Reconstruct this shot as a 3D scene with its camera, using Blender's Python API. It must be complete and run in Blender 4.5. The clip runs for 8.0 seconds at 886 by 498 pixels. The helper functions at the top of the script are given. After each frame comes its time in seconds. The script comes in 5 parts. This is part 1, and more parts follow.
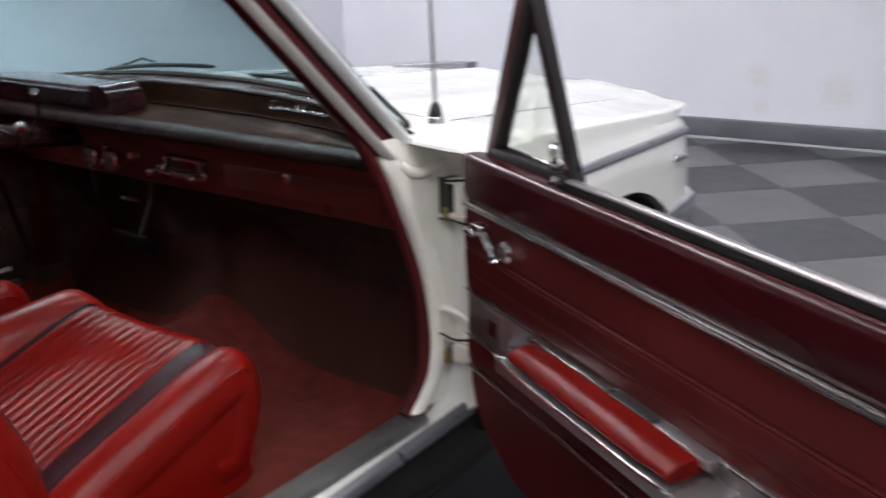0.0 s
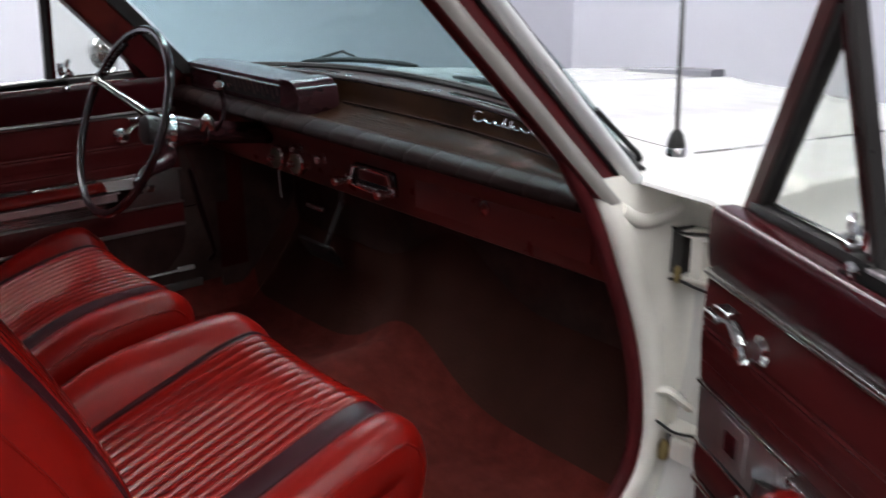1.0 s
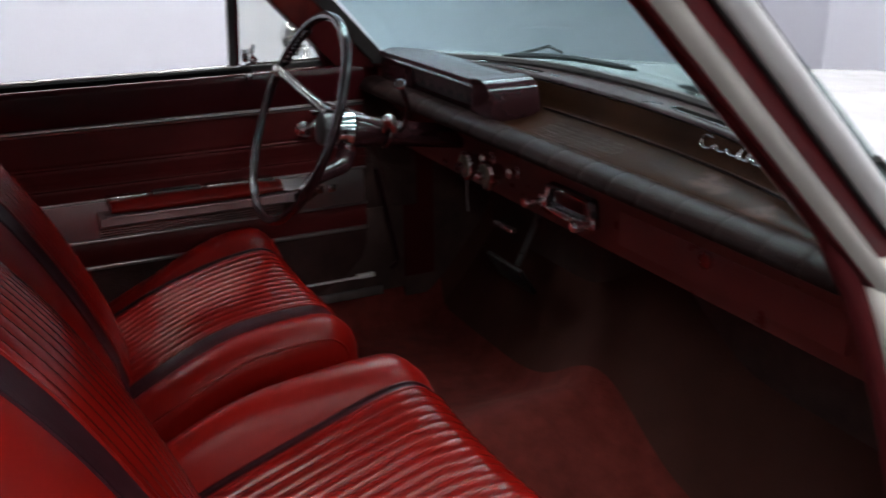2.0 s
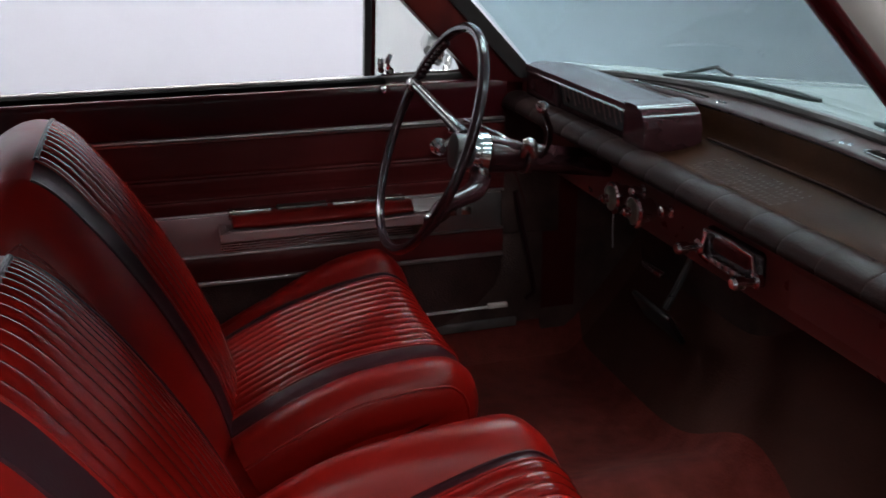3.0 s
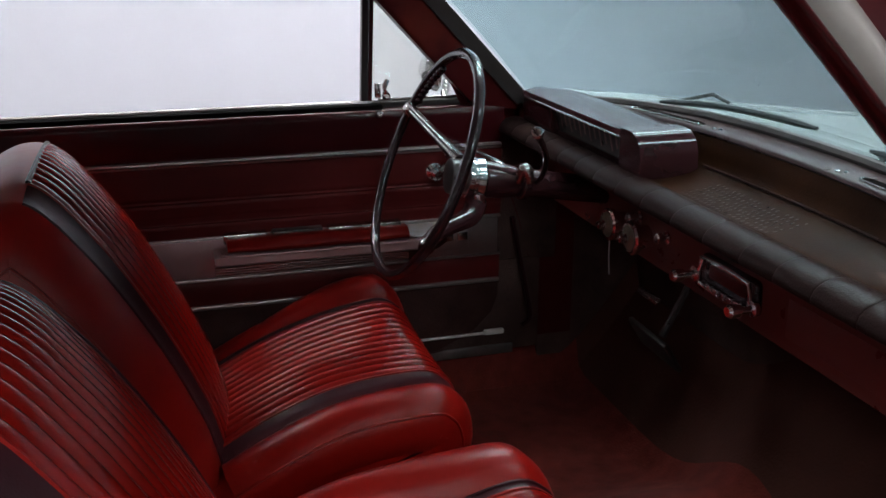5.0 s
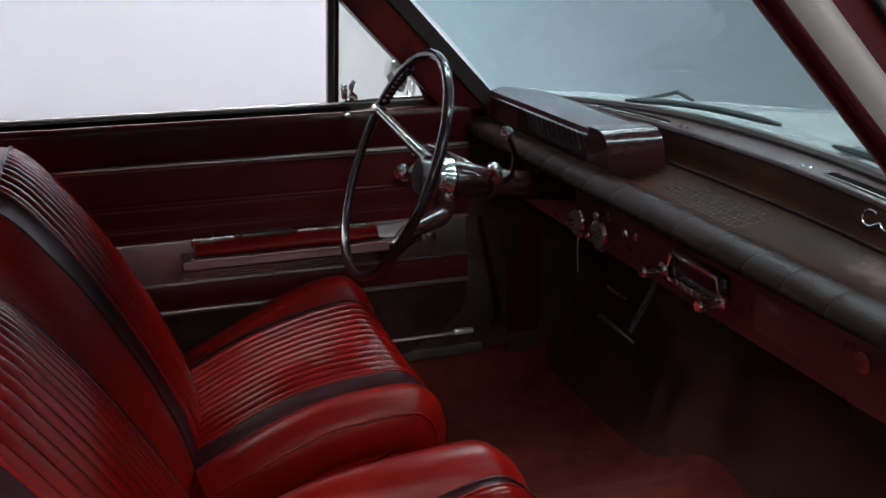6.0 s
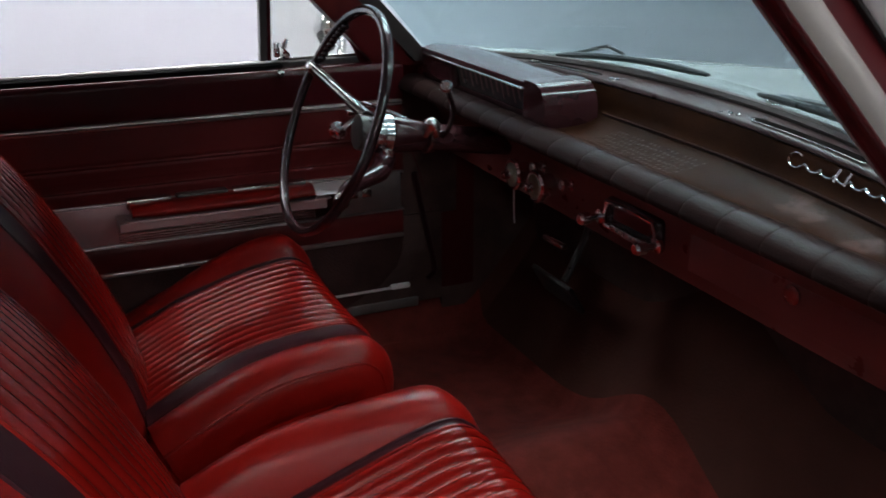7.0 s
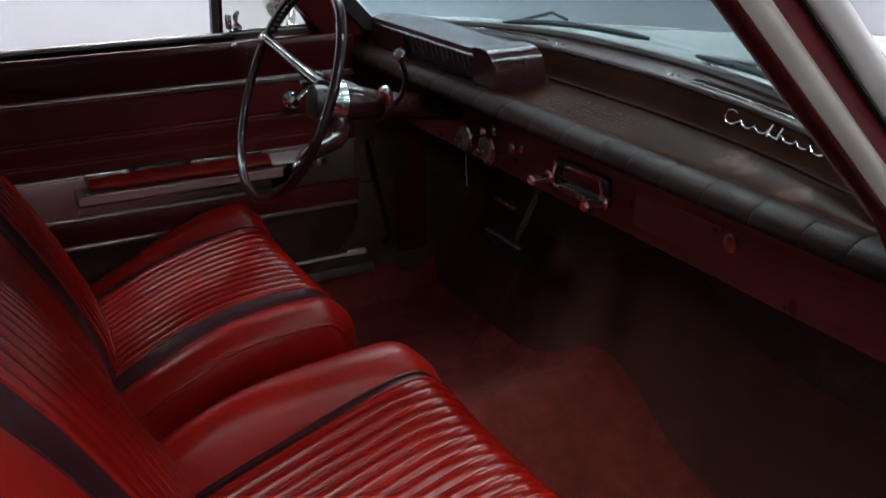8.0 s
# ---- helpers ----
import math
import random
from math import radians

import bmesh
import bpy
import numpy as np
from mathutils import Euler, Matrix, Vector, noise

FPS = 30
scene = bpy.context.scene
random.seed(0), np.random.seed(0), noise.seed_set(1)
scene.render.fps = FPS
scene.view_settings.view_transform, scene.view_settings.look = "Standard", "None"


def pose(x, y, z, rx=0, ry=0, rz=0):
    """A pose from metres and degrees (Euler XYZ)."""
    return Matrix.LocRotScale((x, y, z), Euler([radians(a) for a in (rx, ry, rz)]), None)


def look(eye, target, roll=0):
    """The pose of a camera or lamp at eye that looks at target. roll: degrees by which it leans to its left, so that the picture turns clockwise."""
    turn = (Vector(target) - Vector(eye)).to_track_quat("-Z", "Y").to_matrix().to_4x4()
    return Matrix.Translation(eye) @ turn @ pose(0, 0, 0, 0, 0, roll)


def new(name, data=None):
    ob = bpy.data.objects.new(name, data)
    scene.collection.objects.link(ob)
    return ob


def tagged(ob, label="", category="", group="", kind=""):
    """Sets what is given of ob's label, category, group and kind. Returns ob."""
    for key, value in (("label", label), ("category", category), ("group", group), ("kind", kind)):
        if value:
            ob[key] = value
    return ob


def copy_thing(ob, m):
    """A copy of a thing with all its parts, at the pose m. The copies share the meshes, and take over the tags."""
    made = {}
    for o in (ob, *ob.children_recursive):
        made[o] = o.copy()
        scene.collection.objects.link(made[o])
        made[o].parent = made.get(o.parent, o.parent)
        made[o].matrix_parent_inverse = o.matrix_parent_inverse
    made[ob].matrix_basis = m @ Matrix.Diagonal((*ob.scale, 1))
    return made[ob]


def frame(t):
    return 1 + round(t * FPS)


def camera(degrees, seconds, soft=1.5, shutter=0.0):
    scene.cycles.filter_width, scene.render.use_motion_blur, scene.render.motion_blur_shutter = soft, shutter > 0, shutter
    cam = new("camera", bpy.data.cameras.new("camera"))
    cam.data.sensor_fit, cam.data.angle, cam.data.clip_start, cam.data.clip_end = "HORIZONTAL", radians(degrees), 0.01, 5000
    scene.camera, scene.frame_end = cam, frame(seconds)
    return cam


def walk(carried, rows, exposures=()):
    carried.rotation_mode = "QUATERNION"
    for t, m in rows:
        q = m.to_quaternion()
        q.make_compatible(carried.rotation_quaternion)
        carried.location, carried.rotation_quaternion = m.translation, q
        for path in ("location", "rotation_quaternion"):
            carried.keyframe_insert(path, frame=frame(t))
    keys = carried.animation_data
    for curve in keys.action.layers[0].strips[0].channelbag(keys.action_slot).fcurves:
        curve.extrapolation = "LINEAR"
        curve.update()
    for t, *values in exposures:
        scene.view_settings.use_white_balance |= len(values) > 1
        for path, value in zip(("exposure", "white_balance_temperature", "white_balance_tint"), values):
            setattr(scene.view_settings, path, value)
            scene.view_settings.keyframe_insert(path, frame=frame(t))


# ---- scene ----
cam = camera(49.3, 8.0, shutter=0.6)
PATH = [
    (0, (1.831, 0.431, 1.286), (0.662, 1.932, 0.671), -1.8),
    (0.5, (1.708, 0.575, 1.28), (0.352, 1.905, 0.654), -1.3),
    (1, (1.583, 0.708, 1.272), (0.106, 1.903, 0.646), -0.7),
    (1.5, (1.458, 0.843, 1.282), (-0.146, 1.85, 0.641), -1.0),
    (2, (1.336, 0.927, 1.272), (-0.366, 1.736, 0.604), -0.7),
    (2.2, (1.288, 0.958, 1.277), (-0.446, 1.691, 0.601), -0.8),
    (3.3, (1.161, 1.033, 1.27), (-0.664, 1.521, 0.612), -0.2),
    (3.5, (1.161, 1.037, 1.267), (-0.667, 1.517, 0.613), -0.1),
    (4, (1.16, 1.035, 1.269), (-0.665, 1.52, 0.613), -0.2),
    (4.5, (1.162, 1.035, 1.273), (-0.666, 1.536, 0.634), -0.2),
    (6, (1.166, 1.019, 1.271), (-0.639, 1.621, 0.656), -0.3),
    (6.5, (1.165, 0.991, 1.272), (-0.607, 1.655, 0.625), -0.4),
    (7, (1.186, 0.963, 1.265), (-0.533, 1.72, 0.579), -0.1),
    (7.5, (1.206, 0.951, 1.269), (-0.478, 1.773, 0.572), -0.4),
    (8, (1.235, 0.922, 1.273), (-0.418, 1.768, 0.53), -0.6),
]
walk(cam, [(t, look(eye, target, roll)) for t, eye, target, roll in PATH],
     [(0, -0.36), (1, -0.32), (2, -0.43), (3.3, -0.41), (6.5, -0.43), (8, -0.43)])

# ---- light ----
world = bpy.data.worlds.new("world")
scene.world = world
world.use_nodes = True
world.node_tree.nodes["Background"].inputs[0].default_value = (0.8, 0.85, 1.0, 1)
world.node_tree.nodes["Background"].inputs[1].default_value = 0.05
LAMP = 72.0


# ---- materials ----
def surf(name, base, rough=0.5, metal=0.0, var=0.15, scale=6.0, grain=0.0, gscale=300.0, spec=0.5, coat=0.0,
         sheen=0.0, crease=0.0, second=None, wear=0.0, rvar=0.08):
    m = bpy.data.materials.new(name)
    m.use_nodes = True
    nt = m.node_tree
    b = nt.nodes["Principled BSDF"]
    tc = nt.nodes.new("ShaderNodeTexCoord")
    n1 = nt.nodes.new("ShaderNodeTexNoise")
    n1.inputs["Scale"].default_value, n1.inputs["Detail"].default_value = scale, 5
    n1.inputs["Roughness"].default_value = 0.6
    nt.links.new(tc.outputs["Object"], n1.inputs["Vector"])
    ramp = nt.nodes.new("ShaderNodeMapRange")
    ramp.inputs["From Min"].default_value, ramp.inputs["From Max"].default_value = 0.3, 0.7
    nt.links.new(n1.outputs["Fac"], ramp.inputs["Value"])
    mix = nt.nodes.new("ShaderNodeMix")
    mix.data_type = "RGBA"
    lo = tuple(c * (1 - var) for c in base)
    hi = tuple(min(1, c * (1 + var)) for c in base)
    mix.inputs[6].default_value, mix.inputs[7].default_value = (*lo, 1), (*hi, 1)
    nt.links.new(ramp.outputs["Result"], mix.inputs[0])
    colour = mix.outputs[2]
    if second:
        n3 = nt.nodes.new("ShaderNodeTexNoise")
        n3.inputs["Scale"].default_value, n3.inputs["Detail"].default_value = scale * 0.45, 8
        nt.links.new(tc.outputs["Object"], n3.inputs["Vector"])
        r3 = nt.nodes.new("ShaderNodeMapRange")
        r3.inputs["From Min"].default_value, r3.inputs["From Max"].default_value = 0.62 - wear, 0.72 - wear
        nt.links.new(n3.outputs["Fac"], r3.inputs["Value"])
        mx = nt.nodes.new("ShaderNodeMix")
        mx.data_type = "RGBA"
        mx.inputs[7].default_value = (*second, 1)
        nt.links.new(colour, mx.inputs[6])
        nt.links.new(r3.outputs["Result"], mx.inputs[0])
        colour = mx.outputs[2]
    nt.links.new(colour, b.inputs["Base Color"])
    rr = nt.nodes.new("ShaderNodeMapRange")
    rr.inputs["To Min"].default_value, rr.inputs["To Max"].default_value = max(0.02, rough - rvar), rough + rvar
    n2 = nt.nodes.new("ShaderNodeTexNoise")
    n2.inputs["Scale"].default_value, n2.inputs["Detail"].default_value = scale * 4, 4
    nt.links.new(tc.outputs["Object"], n2.inputs["Vector"])
    nt.links.new(n2.outputs["Fac"], rr.inputs["Value"])
    nt.links.new(rr.outputs["Result"], b.inputs["Roughness"])
    b.inputs["Metallic"].default_value = metal
    b.inputs["Specular IOR Level"].default_value = spec
    b.inputs["Coat Weight"].default_value = coat
    b.inputs["Coat Roughness"].default_value = 0.08
    b.inputs["Sheen Weight"].default_value = sheen
    if grain:
        n4 = nt.nodes.new("ShaderNodeTexNoise")
        n4.inputs["Scale"].default_value, n4.inputs["Detail"].default_value = gscale, 3
        nt.links.new(tc.outputs["Object"], n4.inputs["Vector"])
        bump = nt.nodes.new("ShaderNodeBump")
        bump.inputs["Strength"].default_value, bump.inputs["Distance"].default_value = grain, 0.002
        nt.links.new(n4.outputs["Fac"], bump.inputs["Height"])
        nt.links.new(bump.outputs["Normal"], b.inputs["Normal"])
        if crease:
            n5 = nt.nodes.new("ShaderNodeTexNoise")
            n5.inputs["Scale"].default_value, n5.inputs["Detail"].default_value = 26, 3
            n5.inputs["Distortion"].default_value = 1.6
            nt.links.new(tc.outputs["Object"], n5.inputs["Vector"])
            b2 = nt.nodes.new("ShaderNodeBump")
            b2.inputs["Strength"].default_value, b2.inputs["Distance"].default_value = crease, 0.006
            nt.links.new(n5.outputs["Fac"], b2.inputs["Height"])
            nt.links.new(bump.outputs["Normal"], b2.inputs["Normal"])
            nt.links.new(b2.outputs["Normal"], b.inputs["Normal"])
    return m


def glass(name, tint, gloss=0.0):
    m = bpy.data.materials.new(name)
    m.use_nodes = True
    nt = m.node_tree
    nt.nodes.remove(nt.nodes["Principled BSDF"])
    tr = nt.nodes.new("ShaderNodeBsdfTransparent")
    tr.inputs[0].default_value = (*tint, 1)
    gl = nt.nodes.new("ShaderNodeBsdfGlossy")
    gl.inputs["Roughness"].default_value = 0.02
    lw = nt.nodes.new("ShaderNodeLayerWeight")
    lw.inputs["Blend"].default_value = 0.5
    pw = nt.nodes.new("ShaderNodeMath")
    pw.operation = "POWER"
    pw.inputs[1].default_value = 4.0
    nt.links.new(lw.outputs["Facing"], pw.inputs[0])
    fr = nt.nodes.new("ShaderNodeMapRange")
    fr.inputs["To Min"].default_value, fr.inputs["To Max"].default_value = 0.03, 0.7
    nt.links.new(pw.outputs[0], fr.inputs["Value"])
    mx = nt.nodes.new("ShaderNodeMixShader")
    nt.links.new(fr.outputs[0], mx.inputs[0])
    nt.links.new(tr.outputs[0], mx.inputs[1])
    nt.links.new(gl.outputs[0], mx.inputs[2])
    nt.links.new(mx.outputs[0], nt.nodes["Material Output"].inputs[0])
    return m


def glow(name, colour, strength):
    m = bpy.data.materials.new(name)
    m.use_nodes = True
    b = m.node_tree.nodes["Principled BSDF"]
    b.inputs["Base Color"].default_value = (0.8, 0.8, 0.8, 1)
    b.inputs["Emission Color"].default_value = (*colour, 1)
    b.inputs["Emission Strength"].default_value = strength
    return m


RED_VINYL = surf("red_vinyl", (0.185, 0.0048, 0.0030), 0.33, var=0.16, scale=4, grain=0.05, gscale=260, spec=0.20, rvar=0.05, crease=0.05)
RED_PLEAT = surf("red_pleated_vinyl", (0.160, 0.0045, 0.0030), 0.17, var=0.12, scale=5, grain=0.02, gscale=260, spec=0.26, rvar=0.03)
ARM_VINYL = surf("armrest_vinyl", (0.125, 0.0038, 0.0026), 0.34, var=0.12, scale=8, grain=0.12, gscale=320, spec=0.11)
DARK_STRIPE = surf("dark_maroon_vinyl", (0.030, 0.0085, 0.0115), 0.34, var=0.2, scale=9, grain=0.15, gscale=420, spec=0.09)
DOOR_VINYL = surf("door_vinyl", (0.070, 0.0092, 0.0096), 0.38, var=0.16, scale=6, grain=0.08, gscale=400, spec=0.13, rvar=0.05)
RED_PAINT = surf("burgundy_paint", (0.029, 0.0028, 0.0045), 0.25, var=0.1, scale=4, rvar=0.03, spec=0.25)
DASH_PAINT = surf("dash_red_paint", (0.122, 0.0245, 0.0220), 0.30, var=0.18, scale=5, spec=0.30)
PILLAR_RED = surf("pillar_red_paint", (0.050, 0.0050, 0.0062), 0.35, var=0.3, scale=9, second=(0.095, 0.014, 0.010), wear=0.0, spec=0.3)
WINDLACE = surf("windlace_cloth", (0.07, 0.006, 0.008), 0.6, var=0.2, scale=12, grain=0.5, gscale=500, spec=0.2)
DASH_PAD = surf("faded_dash_pad", (0.0160, 0.0092, 0.0086), 0.31, var=0.25, scale=8, grain=0.3, gscale=300, spec=0.04,
                second=(0.026, 0.0140, 0.0115), wear=0.02)
DASH_TRAY = surf("faded_brown_tray", (0.0185, 0.0078, 0.0040), 0.32, var=0.5, scale=7, grain=0.2, gscale=320, spec=0.028,
                 second=(0.023, 0.0120, 0.0080), wear=-0.04)


def scuff(m, spots, colour):
    """A few worn patches of uneven outline at given places on a surface."""
    nt = m.node_tree
    b = nt.nodes["Principled BSDF"]
    tc = nt.nodes.new("ShaderNodeTexCoord")
    noise = nt.nodes.new("ShaderNodeTexNoise")
    noise.inputs["Scale"].default_value, noise.inputs["Detail"].default_value = 55, 6
    nt.links.new(tc.outputs["Object"], noise.inputs["Vector"])
    src = b.inputs["Base Color"].links[0].from_socket
    for place, radius in spots:
        dist = nt.nodes.new("ShaderNodeVectorMath")
        dist.operation = "DISTANCE"
        dist.inputs[1].default_value = place
        nt.links.new(tc.outputs["Object"], dist.inputs[0])
        near = nt.nodes.new("ShaderNodeMapRange")
        near.inputs["From Min"].default_value, near.inputs["From Max"].default_value = radius, radius * 0.2
        nt.links.new(dist.outputs["Value"], near.inputs["Value"])
        mul = nt.nodes.new("ShaderNodeMath")
        mul.operation = "MULTIPLY"
        nt.links.new(near.outputs["Result"], mul.inputs[0])
        nt.links.new(noise.outputs["Fac"], mul.inputs[1])
        edge = nt.nodes.new("ShaderNodeMapRange")
        edge.inputs["From Min"].default_value, edge.inputs["From Max"].default_value = 0.30, 0.46
        nt.links.new(mul.outputs[0], edge.inputs["Value"])
        mx = nt.nodes.new("ShaderNodeMix")
        mx.data_type = "RGBA"
        mx.inputs[7].default_value = (*colour, 1)
        nt.links.new(edge.outputs["Result"], mx.inputs[0])
        nt.links.new(src, mx.inputs[6])
        src = mx.outputs[2]
    nt.links.new(src, b.inputs["Base Color"])


scuff(DASH_TRAY, [((0.345, 1.794, 0.915), 0.050), ((0.385, 1.782, 0.914), 0.042), ((0.48, 1.762, 0.913), 0.045)], (0.058, 0.034, 0.029))
DASH_CAP = surf("glossy_dash_top", (0.026, 0.016, 0.0165), 0.30, var=0.25, scale=9, grain=0.1, gscale=320, spec=0.14)
CLUSTER = surf("cluster_plastic", (0.026, 0.009, 0.011), 0.14, var=0.15, scale=8, spec=0.5, rvar=0.03)
CARPET = surf("red_carpet", (0.142, 0.0270, 0.0215), 0.95, var=0.28, scale=22, grain=1.0, gscale=260, spec=0.05, sheen=0.04)
TOE_SHADED = surf("shaded_toe_carpet", (0.062, 0.022, 0.0165), 0.8, var=0.14, scale=12, grain=0.6, gscale=200, spec=0.15)
KICK_SHADED = surf("shaded_kick_carpet", (0.040, 0.019, 0.018), 0.95, var=0.3, scale=16, grain=1.0, gscale=260, spec=0.06)
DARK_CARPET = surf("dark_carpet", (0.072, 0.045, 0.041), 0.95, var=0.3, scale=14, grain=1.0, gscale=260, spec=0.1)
WHITE_PAINT = surf("white_car_paint", (0.72, 0.71, 0.685), 0.22, var=0.03, scale=3, coat=0.5)
JAMB_PAINT = surf("jamb_paint", (0.80, 0.775, 0.71), 0.32, var=0.07, scale=9, second=(0.38, 0.34, 0.27), wear=-0.03)
CHROME = surf("chrome", (0.80, 0.80, 0.81), 0.10, metal=1.0, var=0.08, scale=14)
DULL_CHROME = surf("pitted_chrome", (0.45, 0.44, 0.43), 0.24, metal=1.0, var=0.15, scale=30)
SATIN = surf("satin_aluminium", (0.33, 0.30, 0.30), 0.36, metal=0.85, var=0.12, scale=12, grain=0.1, gscale=500)
MAUVE = surf("mauve_satin_plate", (0.29, 0.19, 0.195), 0.38, metal=0.35, var=0.1, scale=9)
SILL_METAL = surf("scuffed_sill_metal", (0.24, 0.24, 0.24), 0.38, metal=0.8, var=0.2, scale=18, second=(0.12, 0.11, 0.10), wear=0.0)
BRIGHT = surf("polished_moulding", (0.92, 0.92, 0.92), 0.32, metal=0.50, var=0.04, scale=10, rvar=0.04)
# greyer and darker than the jamb paint it runs into
PILLAR_GREY = surf("grey_pillar_strip", (0.24, 0.225, 0.21), 0.34, var=0.12, scale=14, second=(0.21, 0.18, 0.16), wear=-0.03)
BLACK = surf("black_plastic", (0.028, 0.025, 0.025), 0.30, var=0.2, scale=10)
WHEEL_RIM = surf("steering_wheel_plastic", (0.018, 0.009, 0.011), 0.16, var=0.15, scale=10, coat=0.3, rvar=0.03)
RUBBER = surf("black_rubber", (0.026, 0.024, 0.024), 0.50, var=0.2, scale=20, spec=0.2)
FELT = surf("black_felt", (0.004, 0.0035, 0.0035), 0.9, var=0.2, scale=20, spec=0.02)
GREY_TRIM = surf("grey_side_trim", (0.20, 0.20, 0.23), 0.3, metal=0.6, var=0.1)
BRASS = surf("old_brass", (0.30, 0.23, 0.10), 0.4, metal=0.7, var=0.3, scale=30)
WALL = surf("painted_wall", (0.70, 0.70, 0.77), 0.6, var=0.03, scale=1.2, grain=0.08, gscale=60,
            second=(0.66, 0.655, 0.70), wear=-0.05)
scuff(WALL, [((-0.264, 6.396, 0.217), 0.11), ((-0.29, 6.393, 0.40), 0.17), ((0.18, 6.434, 0.335), 0.24)], (0.655, 0.645, 0.68))
BACK_WALL = surf("grey_back_wall", (0.66, 0.66, 0.68), 0.7, var=0.06, scale=1.5)
CEIL = surf("ceiling_white", (0.55, 0.55, 0.56), 0.8, var=0.04, scale=2)
CURB = surf("dark_baseboard", (0.10, 0.10, 0.115), 0.4, var=0.15, scale=5)
PALE_EDGE = surf("pale_base_edge", (0.42, 0.42, 0.44), 0.4, var=0.08)
GROUT = surf("floor_grout", (0.03, 0.03, 0.03), 0.7)
GLASS = glass("tinted_windshield", (0.70, 0.83, 0.84))
CLEAR = glass("clear_glass", (0.93, 0.95, 0.92))
MIRROR = surf("mirror_glass", (0.8, 0.8, 0.8), 0.02, metal=1.0, var=0.0, rvar=0.0)
TUBE_GLOW = glow("lamp_diffuser", (0.97, 0.98, 1.0), LAMP)
# never in view; pale so that it throws light back into the cabin
HEADLINER = surf("headliner", (0.72, 0.68, 0.66), 0.8, var=0.06, grain=0.3)
DIAL_GLASS = surf("dial_glass", (0.15, 0.16, 0.13), 0.10, var=0.3, scale=40, coat=0.8, rvar=0.03)


def tile_material(name, base):
    m = surf(name, base, 0.36, var=0.14, scale=2.5, grain=0.05, gscale=90, spec=0.28)
    nt = m.node_tree
    info = nt.nodes.new("ShaderNodeObjectInfo")
    hsv = nt.nodes.new("ShaderNodeHueSaturation")
    rng = nt.nodes.new("ShaderNodeMapRange")
    rng.inputs["To Min"].default_value, rng.inputs["To Max"].default_value = 0.88, 1.12
    nt.links.new(info.outputs["Random"], rng.inputs["Value"])
    nt.links.new(rng.outputs["Result"], hsv.inputs["Value"])
    b = nt.nodes["Principled BSDF"]
    src = b.inputs["Base Color"].links[0].from_socket
    nt.links.new(src, hsv.inputs["Color"])
    nt.links.new(hsv.outputs["Color"], b.inputs["Base Color"])
    return m


TILE_LIGHT = tile_material("light_grey_tile", (0.105, 0.104, 0.107))
TILE_DARK = tile_material("dark_grey_tile", (0.034, 0.033, 0.036))


# ---- mesh helpers ----
def mesh_of(name, bm, material, sharp=38, normals=True):
    if normals:
        bmesh.ops.recalc_face_normals(bm, faces=bm.faces)
    me = bpy.data.meshes.new(name)
    bm.to_mesh(me)
    bm.free()
    for mm in (material if isinstance(material, (list, tuple)) else (material,)):
        me.materials.append(mm)
    me.shade_smooth()
    me.set_sharp_from_angle(angle=radians(sharp))
    return me


def thing(name, bm, material, label, category, kind="", sharp=38):
    return tagged(new(name, mesh_of(name, bm, material, sharp)), label, category, kind=kind)


def part(name, bm, material, parent, label="", m=None, sharp=38, kind=""):
    if m is not None:
        bmesh.ops.transform(bm, matrix=m, verts=bm.verts)
    ob = new(name, mesh_of(name, bm, material, sharp))
    ob.parent = parent
    root = parent
    while root.parent:
        root = root.parent
    if parent is root:
        ob.matrix_parent_inverse = Matrix.Translation(root.location).inverted()
    return tagged(ob, label, kind=kind)


def bm_new():
    return bmesh.new()


def rbox(bm, lo, hi, r=0.0, seg=2, m=None):
    g = bmesh.ops.create_cube(bm, size=1)["verts"]
    c = [(a + b) / 2 for a, b in zip(lo, hi)]
    s = [abs(b - a) for a, b in zip(lo, hi)]
    for v in g:
        v.co = Vector((c[0] + v.co.x * s[0], c[1] + v.co.y * s[1], c[2] + v.co.z * s[2]))
    out = set(g)
    if r > 0:
        r = min(r, min(s) * 0.49)
        edges = list({e for v in g for e in v.link_edges})
        res = bmesh.ops.bevel(bm, geom=edges, offset=r, segments=seg, profile=0.5, affect="EDGES")
        out = {v for f in res["faces"] for v in f.verts}
        for v in list(out):
            for f in v.link_faces:
                out.update(f.verts)
    if m is not None:
        bmesh.ops.transform(bm, matrix=m, verts=list(out))
    return bm


def loft(bm, rings, closed=True, cap=True):
    vs = [[bm.verts.new(p) for p in ring] for ring in rings]
    n = len(rings[0])
    for a, b in zip(vs, vs[1:]):
        for i in range(n if closed else n - 1):
            j = (i + 1) % n
            bm.faces.new((a[i], a[j], b[j], b[i]))
    if cap and closed:
        bm.faces.new(vs[0][::-1])
        bm.faces.new(vs[-1])
    return bm


